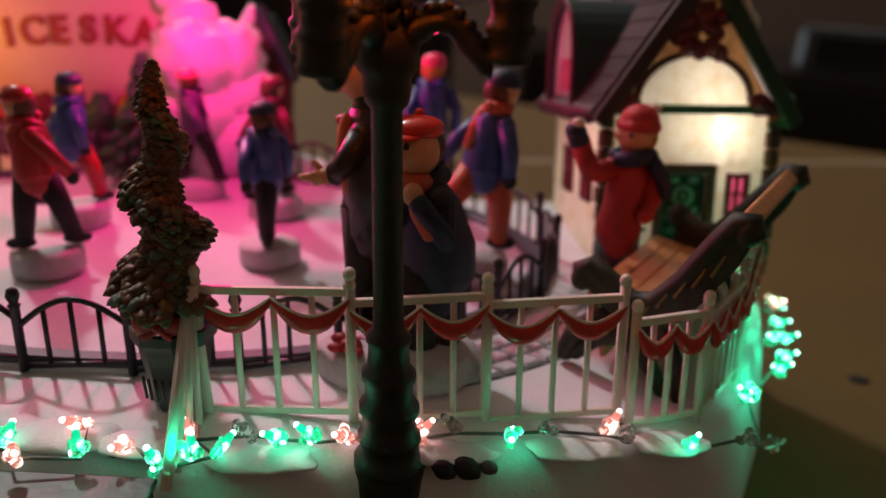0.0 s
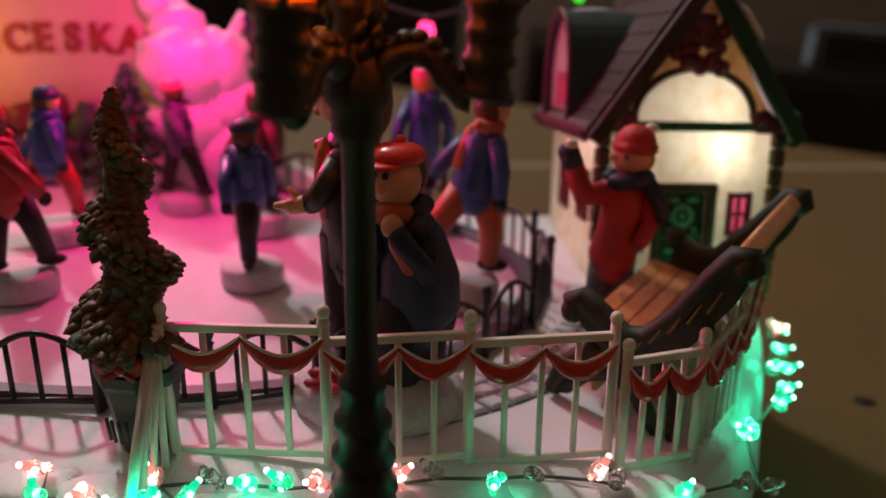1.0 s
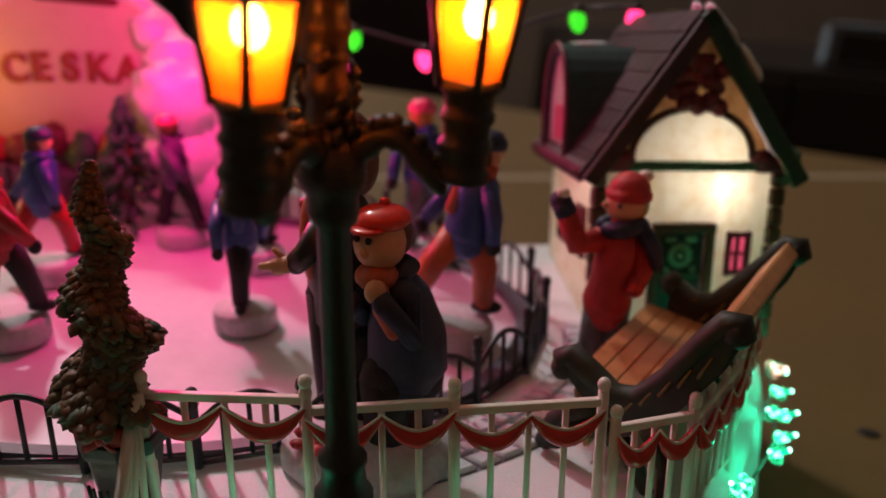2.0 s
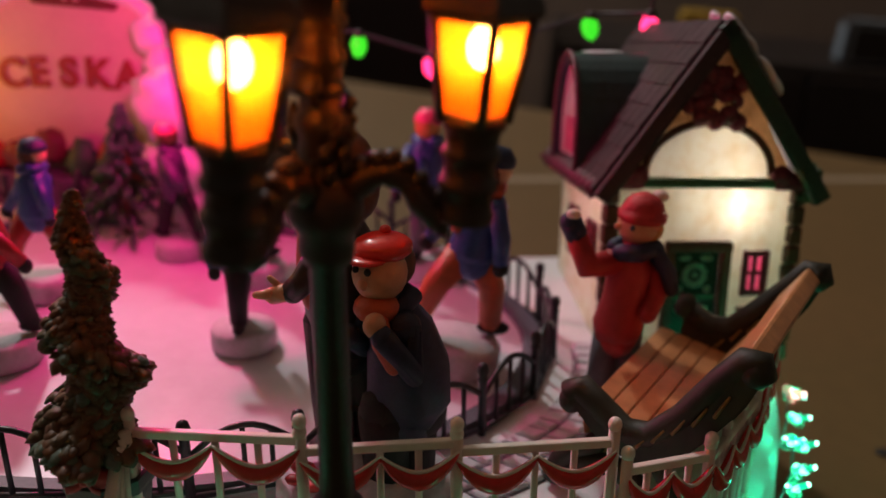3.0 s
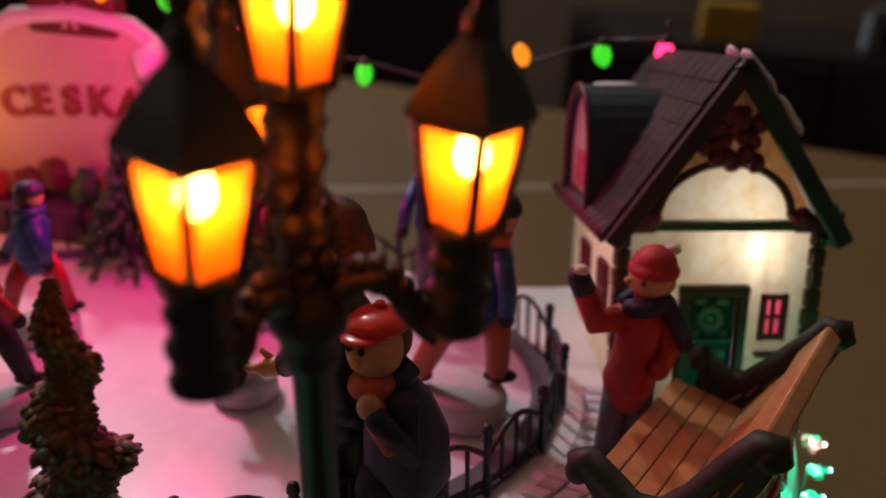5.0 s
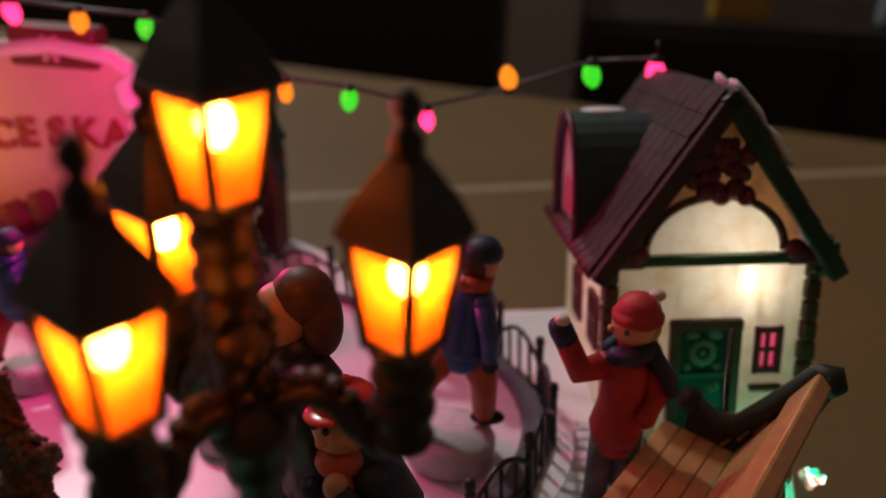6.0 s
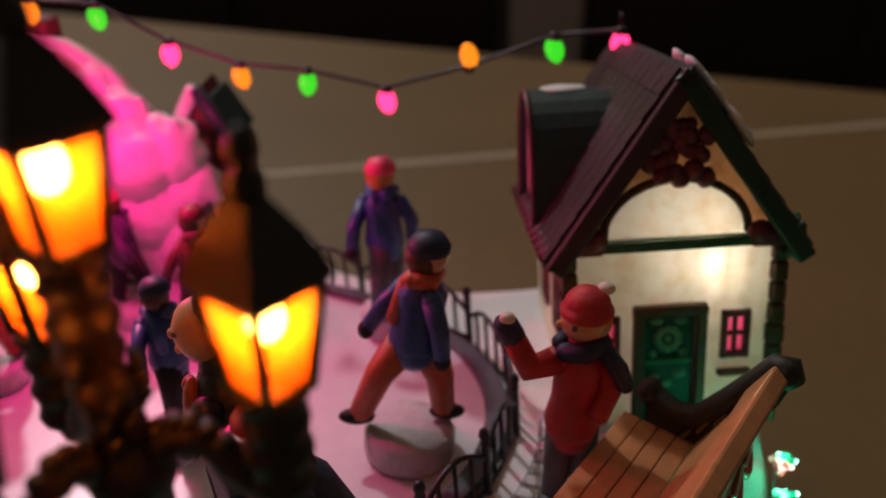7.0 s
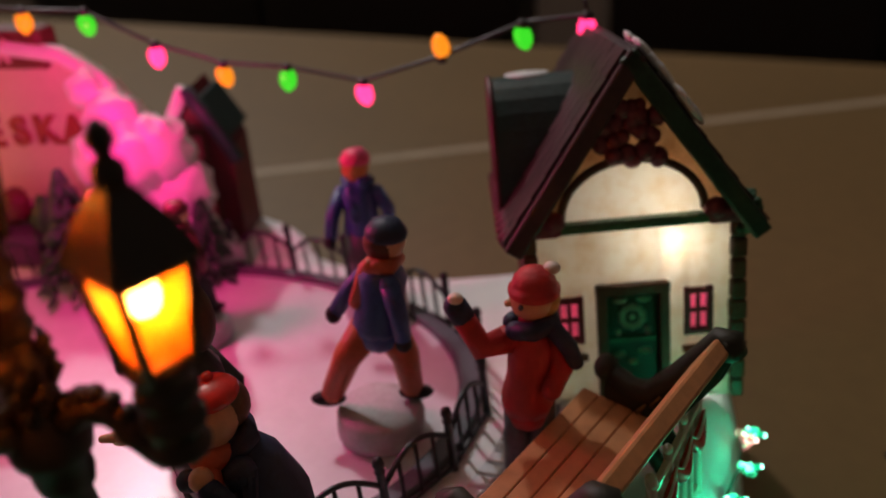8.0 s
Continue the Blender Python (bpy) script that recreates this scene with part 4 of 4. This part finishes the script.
    for i in range(60):
        rr = random.Random(i + 700)
        ball(bm, (HALF + 0.03 + rr.uniform(-0.03, 0.03), rr.uniform(-0.05, 0.04), ez + rr.uniform(-0.06, 0.06)), rr.uniform(0.008, 0.018), seg=6, rough=0.4)
    part("evergreen_spray", bm, EVERGREEN, f, "green spray at the eave")


house()


# ---- sleigh bench ----
def sleigh():
    f = thing("sleigh_bench", (0.575, 2.225, GZ - 0.01), "brown wooden sleigh bench with dark scrolled sides", "bench", turn=-28.0)
    wide = 0.62
    top = [(-0.035, 0.275), (-0.045, 0.30), (-0.02, 0.315), (0.04, 0.285), (0.12, 0.245), (0.19, 0.26), (0.26, 0.34), (0.33, 0.46), (0.375, 0.525), (0.41, 0.53), (0.425, 0.495)]
    low = [(0.40, 0.42), (0.33, 0.31), (0.28, 0.235), (0.22, 0.195), (0.12, 0.185), (0.04, 0.215)]
    for y in (0.0, wide):
        rise = 0.03 if y else 0.0
        crest = [(x, z + (rise if 0.0 < x < 0.3 else 0.0)) for x, z in top][3 if y else 0:]
        bm = B()
        prism(bm, crest + low, 0.05, pose(0, y - 0.025, 0))
        bmesh.ops.bevel(bm, geom=bm.edges[:], offset=0.008, segments=2, affect="EDGES")
        side = part("side_panel", bm, OLIVE, f, "dark olive side panel with worn gold relief")
        bm = B()
        tube(bm, [(x, y, z) for x, z in crest], [0.028] + [0.034] * (len(crest) - 2) + [0.03], 10)
        ball(bm, (crest[0][0] - 0.005, y, crest[0][1]), 0.038 if y else 0.036)
        ball(bm, (0.405, y, 0.512), 0.04)
        part("arm_roll", bm, OLIVE, side)
        for i in range(5):
            bm = B()
            tube(bm, [(0.16 + 0.045 * i, y - 0.029, 0.225 + 0.04 * i), (0.185 + 0.045 * i, y - 0.03, 0.262 + 0.046 * i)], [0.006, 0.004], 6)
            part("gold_scroll", bm, GOLD, side)
        bm = B()
        tube(bm, [(-0.07, y, 0.03), (-0.045, y, 0.10), (0.0, y, 0.15), (0.06, y, 0.19)], [0.03, 0.034, 0.03, 0.028], 8, flat=0.8)
        tube(bm, [(-0.075, y, 0.035), (-0.03, y, 0.05), (0.03, y, 0.115), (0.10, y, 0.14), (0.18, y, 0.115), (0.235, y, 0.05), (0.27, y, 0.008)], [0.02, 0.026, 0.03, 0.032, 0.03, 0.026, 0.02], 8, flat=0.8)
        tube(bm, [(0.14, y, 0.15), (0.22, y, 0.20), (0.30, y, 0.10), (0.31, y, 0.01)], [0.028, 0.028, 0.022, 0.018], 8)
        part("runner", bm, OLIVE, side, "curved dark runner leg")
    for i in range(4):
        bm = B()
        block(bm, (0.0 + 0.058 * i, wide / 2, 0.225 - 0.004 * i), (0.055, wide - 0.05, 0.022), turn=(0, 4, 0), bevel=0.004)
        part("plank", bm, WOOD, f)
    for i in range(3):
        bm = B()
        block(bm, (0.235 + 0.045 * i, wide / 2, 0.255 + 0.075 * i), (0.022, wide - 0.05, 0.082), turn=(0, 31, 0), bevel=0.004)
        part("plank", bm, WOOD, f)
    bm = B()
    block(bm, (0.365, wide / 2, 0.478), (0.055, wide - 0.04, 0.125), turn=(0, 31, 0), bevel=0.01)
    part("top_board", bm, WOOD, f, "thick brown top board")
    bm = B()
    block(bm, (0.02, wide / 2, 0.12), (0.02, wide - 0.08, 0.17), turn=(0, -20, 0), bevel=0.004)
    part("apron", bm, WOOD, f)
    for o in f.children_recursive:
        o.data.transform(Matrix.Diagonal((0.87, 1, 0.98, 1)))


sleigh()


# ---- ice rink sign, snow drift, small cottage behind the ice ----
def rink_sign():
    f = thing("rink_sign", (0, 3.80, 0.60), "arched cream sign board with red rink lettering", "sign")
    out = [(-2.25, 0), (-2.25, 0.52), (-2.12, 0.62), (-1.98, 0.68), (-1.86, 0.80), (-1.70, 0.90), (-1.45, 0.93), (-1.22, 0.90), (-1.08, 0.80), (-0.98, 0.66), (-0.90, 0.52), (-0.84, 0.0)]
    bm = B()
    prism(bm, out, 0.10)
    bmesh.ops.bevel(bm, geom=bm.edges[:], offset=0.015, segments=2, affect="EDGES")
    part("board", bm, SIGN, f)
    bm = B()
    tube(bm, [(x, -0.015, z + 0.01) for x, z in out[1:-1]], 0.035, 10)
    part("snow_rim", bm, SNOW, f, "snowy rim on the board")
    bm = B()
    block(bm, (-1.46, 0.03, 0.93), (0.36, 0.12, 0.16), bevel=0.02)
    cap = part("crest", bm, MAROON, f, "dark red crest with a pale snowflake")
    bm = B()
    for i in range(6):
        a = math.pi * i / 3
        tube(bm, [(-1.46, -0.035, 0.93), (-1.46 + 0.055 * math.cos(a), -0.035, 0.93 + 0.055 * math.sin(a))], 0.009, 6)
    part("snowflake", bm, SIGN, cap)
    word = "ICE SKAT"
    for i, ch in enumerate(word):
        if ch == " ":
            continue
        cu = bpy.data.curves.new("letter", "FONT")
        cu.body, cu.size, cu.extrude, cu.offset = ch, 0.165 * U, 0.008 * U, 0.006 * U
        cu.align_x = "CENTER"
        tmp = new("letter", cu)
        me = bpy.data.meshes.new_from_object(tmp.evaluated_get(bpy.context.evaluated_depsgraph_get()))
        bpy.data.objects.remove(tmp)
        me.materials.clear()
        me.materials.append(LETTER)
        x = (-1.86, -1.75, -1.635, 0, -1.505, -1.383, -1.257, -1.14)[i]
        ob = new("letter", me)
        ob.parent = f
        lift = 0.555 - 0.45 * (x + 1.25) ** 2 * 0.32
        ob.matrix_local = pose(x * U, -0.006 * U, (lift - 0.015) * U, 90, -16 * (x + 1.35) * -1, 0)
    bm = B()
    block(bm, (-1.5, -0.10, 0.10), (1.55, 0.16, 0.15), bevel=0.02)
    part("plinth", bm, PURPLE, f, "dark purple plinth under the board")
    rr = random.Random(3)
    for i in range(9):
        x = -2.1 + 0.135 * i
        bm = B()
        ball(bm, (x, -0.10, 0.22 + rr.uniform(0, 0.08)), (rr.uniform(0.05, 0.09), 0.05, rr.uniform(0.05, 0.10)), rough=0.4, seg=12)
        part("moulded_shrub", bm, (MAROON, EVERGREEN, RED, MAROON)[i % 4], f)


rink_sign()

drift = thing("snow_drift", (-0.95, 3.68, 0.60), "rounded white snow drift heaped beside the sign", "snow drift")
for x, y, z, r in ((-0.98, 3.64, 1.13, 0.185), (-0.86, 3.70, 1.15, 0.155), (-0.80, 3.72, 0.98, 0.145), (-0.96, 3.64, 0.90, 0.17), (-0.82, 3.68, 0.78, 0.17), (-1.02, 3.72, 1.27, 0.12), (-1.12, 3.74, 1.38, 0.08), (-1.0, 3.62, 0.72, 0.16), (-0.70, 3.70, 0.70, 0.12)):
    bm = B()
    ball(bm, (x + 0.95, y - 3.68, z - 0.60), (r, r * 0.8, r * 0.92), seg=28, rough=0.22)
    part("snow_lump", bm, SNOW, drift)


def pine(place, h, label):
    f = thing("small_pine", place, label, "tree", "small pines by the sign")
    bm = B()
    tube(bm, [(0, 0, 0), (0, 0, h * 0.9)], [0.02, 0.005], 8)
    part("trunk", bm, BROWN, f)
    bm = B()
    rr = random.Random(int(h * 1000))
    for i in range(220):
        u = i / 220
        z = h * (0.14 + 0.86 * u)
        tier = (u * 6) % 1.0
        r = 0.34 * h * (1 - u) * (1.0 - 0.45 * tier) + 0.008
        a = rr.uniform(0, 6.283)
        c = Vector((r * math.cos(a), r * math.sin(a), z))
        o = Vector((math.cos(a), math.sin(a), -0.5)).normalized()
        tube(bm, [c - o * 0.03, c, c + o * 0.022], [0.012, 0.014, 0.003], 5)
    part("crown", bm, EVERGREEN, f, "green needle tiers")


pine((-1.14, 3.46, 0.60), 0.55, "small dark green pine in front of the sign")
pine((-0.68, 3.62, 0.60), 0.36, "low dark green pine beside the drift")


def back_cottage():
    f = thing("back_cottage", (-0.80, 3.92, 0.60), "narrow red cottage front with a snowy gable", "house", turn=6)
    bm = B()
    prism(bm, [(-0.14, 0), (0.14, 0), (0.14, 0.46), (0, 0.72), (-0.14, 0.46)], 0.24, pose(0, 0, 0))
    part("wall", bm, MAROON, f)
    for s in (-1, 1):
        bm = B()
        tube(bm, [(0.0, -0.02, 0.735), (s * 0.09, -0.02, 0.58), (s * 0.175, -0.02, 0.42)], 0.03, 8)
        block(bm, (s * 0.085, 0.12, 0.59), (0.205, 0.29, 0.025), turn=(0, s * 59, 0), bevel=0.006)
        part("roof", bm, SNOW if s < 0 else SLATE, f, "snow covered roof slope")
    for z, w in ((0.18, 0.08), (0.48, 0.06)):
        bm = B()
        block(bm, (0.0, -0.006, z), (w + 0.03, 0.02, 0.13), bevel=0.004)
        win = part("window", bm, BROWN, f)
        bm = B()
        block(bm, (0.0, -0.018, z), (w, 0.006, 0.10))
        part("pane", bm, PINK, win, "pink pane")


back_cottage()


# ---- coloured bulb garland ----
def garland():
    f = thing("bulb_garland", (-1.55, 3.78, 1.50), "dark wire garland with glowing coloured bulbs", "garland")
    o = Vector((-1.55, 3.78, 1.50))
    spots = [(-1.60, 1.66, B_PINK), (-1.33, 1.64, B_ORANGE), (-1.07, 1.63, B_GREEN), (-0.81, 1.505, B_PINK), (-0.55, 1.43, B_ORANGE), (-0.30, 1.415, B_GREEN), (-0.01, 1.36, B_PINK), (0.29, 1.525, B_ORANGE), (0.58, 1.565, B_GREEN), (0.80, 1.59, B_PINK)]
    wire = [Vector((-1.9, 3.80, 1.60)) - o]
    for x, z, m in spots:
        wire.append(Vector((x, 3.78, z + (0.045 if abs(x - 0.29) > 0.01 else -0.03))) - o)
    wire.append(Vector((0.79, 3.72, 1.70)) - o)
    bm = B()
    tube(bm, wire, 0.008, 6)
    part("wire", bm, BLACK, f)
    for x, z, m in spots:
        up = -1 if abs(x - 0.29) < 0.01 else 1
        c = Vector((x, 3.78, z)) - o
        bm = B()
        rr = random.Random(int(x * 100))
        lathe(bm, [(0.006, 0.034), (0.022, 0.03), (0.031, 0.012), (0.033, -0.008), (0.027, -0.03), (0.014, -0.046), (0.003, -0.052)], seg=14)
        bmesh.ops.transform(bm, matrix=pose(*c, 180 if up < 0 else 0, rr.uniform(-20, 20), 0), verts=bm.verts)
        b = part("bulb", bm, m, f, "glowing coloured bulb")
        bm = B()
        lathe(bm, [(0.018, 0.02), (0.02, 0.025), (0.02, 0.05), (0.012, 0.056)], seg=10)
        bmesh.ops.transform(bm, matrix=pose(*c, 180 if up < 0 else 0, 0, 0), verts=bm.verts)
        part("bulb_socket", bm, BLACK, b)


garland()


# ---- fairy lights round the base ----
def fairy_lights():
    f = thing("fairy_lights", (0.3, 1.80, 0.62), "clear wire of small teal and rose fairy lights", "string lights")
    o = Vector((0.3, 1.80, 0.62))
    spots = [(-0.75, 1.56, "r"), (-0.70, 1.60, "t"), (-0.66, 1.55, "r"), (-0.53, 1.58, "t"), (-0.57, 1.70, "r"), (-0.45, 1.655, "r"), (-0.36, 1.585, "t"), (-0.30, 1.60, "t"), (-0.26, 1.63, "t"), (-0.33, 1.70, "r"), (-0.21, 1.72, "c"), (-0.13, 1.73, "t"), (-0.06, 1.735, "t"), (0.01, 1.75, "r"), (0.15, 1.79, "r"), (0.25, 1.81, "c"), (0.37, 1.835, "t"), (0.47, 1.87, "c"), (0.60, 1.87, "r"), (0.66, 1.88, "c"), (0.80, 1.90, "t"), (0.965, 1.985, "c"), (1.04, 2.05, "c"), (1.04, 2.20, "t"), (1.08, 2.27, "t"), (1.16, 2.40, "t"), (1.21, 2.50, "t"), (1.23, 2.58, "t"), (1.225, 2.66, "t"), (1.285, 2.80, "t"), (1.30, 2.89, "r"), (1.32, 2.97, "t")]
    rr = random.Random(12)
    wire = []
    for x, y, kind in spots:
        z = 0.635 + rr.uniform(0.0, 0.02) if x < 0.75 else (0.61 if x < 1.0 else 0.55 + rr.uniform(0, 0.06))
        c = Vector((x, y, z)) - o
        wire.append(c + Vector((0, 0.01, -0.012)))
        tilt = pose(*c, rr.uniform(-70, -10), rr.uniform(-70, 70), rr.uniform(0, 360))
        if x > 1.15:
            tilt = pose(*c, 0, rr.uniform(35, 95), rr.uniform(-60, 30))
        bm = B()
        lathe(bm, [(0.010, 0.0), (0.0145, 0.004), (0.0145, 0.03), (0.017, 0.032), (0.017, 0.038), (0.006, 0.04)], seg=8, smooth=False)
        tilt = tilt @ Matrix.Diagonal((0.95, 0.95, 0.95, 1))
        bmesh.ops.transform(bm, matrix=tilt, verts=bm.verts)
        # teal and rose holders and lobes emit faintly themselves, as if lit through
        h = part("holder", bm, {"t": TEALCLEARGLOW, "r": ROSECLEARGLOW, "c": CLEAR}[kind], f, "clear faceted holder, given a faint glow where its LED is lit")
        for side in (-1, 1):
            bm = B()
            ball(bm, (0.016 * side + rr.uniform(-0.006, 0.006), rr.uniform(-0.014, 0.014), rr.uniform(-0.004, 0.03)), (0.0125, 0.0125, rr.uniform(0.014, 0.022)), turn=(rr.uniform(-40, 40), 30 * side, 0), seg=7)
            for face in bm.faces:
                face.smooth = False
            bmesh.ops.transform(bm, matrix=tilt, verts=bm.verts)
            part("lobe", bm, {"t": TEALCLEARGLOW, "r": ROSECLEARGLOW, "c": CLEAR}[kind], h, "clear faceted lobe, given a faint glow where its LED is lit")
        bm = B()
        lathe(bm, [(0.009, 0.036), (0.010, 0.050), (0.007, 0.060), (0.002, 0.064)], seg=10)
        bmesh.ops.transform(bm, matrix=tilt, verts=bm.verts)
        part("led", bm, {"t": TEAL, "r": ROSE, "c": CLEAR}[kind], h, {"t": "glowing teal tip", "r": "glowing rose tip", "c": "unlit clear tip"}[kind])
        if kind != "c":
            bm = B()
            ball(bm, (0.006, 0.004, 0.026), (0.008, 0.008, 0.011), seg=8)
            ball(bm, (0, 0, 0.062), 0.0075, seg=8)
            ball(bm, (-0.014, 0.0, 0.012), (0.006, 0.006, 0.008), seg=8)
            bmesh.ops.transform(bm, matrix=tilt, verts=bm.verts)
            part("led_core", bm, TEALHOT if kind == "t" else ROSEHOT, h, "bright glowing core")
    bm = B()
    tube(bm, wire, 0.0045, 6)
    part("wire", bm, WIRE, f)


fairy_lights()


# ---- switch box in front of the base ----
def switch_box():
    f = thing("switch_box", (-0.72, 1.515, 0.0), "dark green plastic switch box against the snow base", "switch box", turn=5)
    bm = B()
    block(bm, (0, 0, 0.298), (0.70, 0.09, 0.596), bevel=0.012)
    part("case", bm, BOXGREEN, f)
    bm = B()
    block(bm, (0, -0.002, 0.600), (0.715, 0.098, 0.014), bevel=0.005)
    part("lid", bm, BOXGREEN, f)


switch_box()


# ---- low snow heaps along the front ----
rnd = random.Random(41)
for x, y, a, b, c in ((-0.62, 1.68, 0.14, 0.06, 0.03), (-0.44, 1.68, 0.10, 0.05, 0.025), (-0.18, 1.67, 0.13, 0.05, 0.022), (0.20, 1.77, 0.14, 0.05, 0.02), (0.52, 1.84, 0.12, 0.05, 0.022), (0.76, 1.90, 0.10, 0.05, 0.025), (-0.85, 1.70, 0.16, 0.07, 0.035)):
    bm = B()
    ball(bm, (0, 0, 0), (a, b, c * 0.6), seg=24, rough=0.35)
    solid("snow_heap", bm, SNOW, "low heap of white moulded snow", "snow heap", "snow heaps at the edge", place=(x, y, 0.62), turn=(0, 0, 8))


# ---- small rocks, path stones ----
for x, y, r in ((-0.62, 1.70, 0.03), (-0.585, 1.68, 0.022), (-0.65, 1.67, 0.035), (-0.5, 1.665, 0.025), (0.22, 1.72, 0.03), (0.27, 1.735, 0.035), (0.32, 1.745, 0.022)):
    bm = B()
    ball(bm, (0, 0, 0), (r, r * 0.8, r * 0.7), rough=0.6, seg=10)
    solid("rock", bm, GREY if r < 0.03 else DARK, "small dark rock half sunk in the snow", "rock", "rocks in the snow", place=(x, y, 0.61))


def path():
    top = 0.632
    f = thing("cobbled_path", (0.5, 2.3, 0.62), "pale cobbled path outside the rink fence", "path", kind="structure")
    o = Vector((0.5, 2.3, 0.62))
    bm = B()
    inner = [rink(radians(a), 1.05, top - 0.003) - o for a in range(-62, 1, 3)]
    outer = [rink(radians(a), 1.22, top - 0.003) - o for a in range(-62, 1, 3)]
    low = [v - Vector((0, 0, 0.02)) for v in outer]
    a, b, c = [[bm.verts.new(v) for v in q] for q in (inner, outer, low)]
    for i in range(len(a) - 1):
        bm.faces.new((a[i], a[i + 1], b[i + 1], b[i]))
        bm.faces.new((b[i], b[i + 1], c[i + 1], c[i]))
    part("path_bed", bm, GROUT, f, "dark joints between the cobbles")
    rr = random.Random(8)
    for ring in range(3):
        s0, s1 = 1.055 + 0.055 * ring, 1.055 + 0.055 * (ring + 1) - 0.008
        n = 21
        for i in range(n):
            a0 = -61.5 + 62 * (i + 0.5 * (ring % 2)) / n
            a1 = a0 + 62 / n - 0.45
            q = [rink(radians(a0 + rr.uniform(-0.2, 0.2)), s0, top) - o, rink(radians(a1), s0, top) - o, rink(radians(a1 + rr.uniform(-0.2, 0.2)), s1, top) - o, rink(radians(a0), s1, top) - o]
            bm = B()
            mid = sum(q, Vector()) / 4
            lo = [bm.verts.new(v - Vector((0, 0, 0.01))) for v in q]
            md = [bm.verts.new(v + Vector((0, 0, 0.006))) for v in q]
            hi = [bm.verts.new(mid + (v - mid) * 0.8 + Vector((0, 0, 0.011))) for v in q]
            for j in range(4):
                bm.faces.new((lo[j], lo[(j + 1) % 4], md[(j + 1) % 4], md[j]))
                bm.faces.new((md[j], md[(j + 1) % 4], hi[(j + 1) % 4], hi[j]))
            bm.faces.new(hi)
            part("cobble", bm, COBBLE, f)


path()


# ---- dim things beyond the table ----
def far_cabinet(place, size, label):
    f = thing("cabinet", place, label, "cabinet", "dark furniture beyond the table")
    bm = B()
    block(bm, (0, 0, size[2] / 2), size, bevel=0.08)
    part("body", bm, CABINET, f)
    for s in (-1, 1):
        bm = B()
        block(bm, (s * size[0] / 4, -size[1] / 2 - 0.05, size[2] / 2), (size[0] / 2 - 0.15, 0.1, size[2] - 0.4), bevel=0.04)
        d = part("door", bm, CABINET, f)
        bm = B()
        ball(bm, (s * 0.25, -size[1] / 2 - 0.18, size[2] * 0.6), 0.09)
        part("handle", bm, GOLD, d)


far_cabinet((-5.0, 17.0, -10.7), (9.0, 4.0, 13.5), "dark wooden cabinet standing beyond the table")
far_cabinet((5.5, 18.0, -10.7), (9.0, 4.0, 10.45), "dark low wooden cabinet beyond the table")
bm = B()
block(bm, (0, 0, 0.4), (1.7, 0.5, 0.8), bevel=0.08)
block(bm, (0, -0.26, 0.4), (1.4, 0.06, 0.56), 1)
solid("grey_box", bm, [CABINET, mat("grey_blue_plastic", (0.20, 0.26, 0.30), 0.4, scale=80)], "grey blue plastic box on the low cabinet", "box", place=(6.95, 16.6, -0.25))
bm = B()
block(bm, (0, 0, 0.35), (1.0, 0.4, 0.7), bevel=0.06)
solid("yellow_box", bm, mat("mustard_card", (0.42, 0.26, 0.03), 0.5, scale=80), "mustard yellow card box on the low cabinet", "box", place=(3.7, 16.6, -0.25))
bm = B()
ball(bm, (0, 0, 0), (0.05, 0.035, 0.008), seg=10)
solid("table_mark", bm, DARK, "small dark scuff on the tabletop", "mark", place=(2.02, 3.54, 0.004))
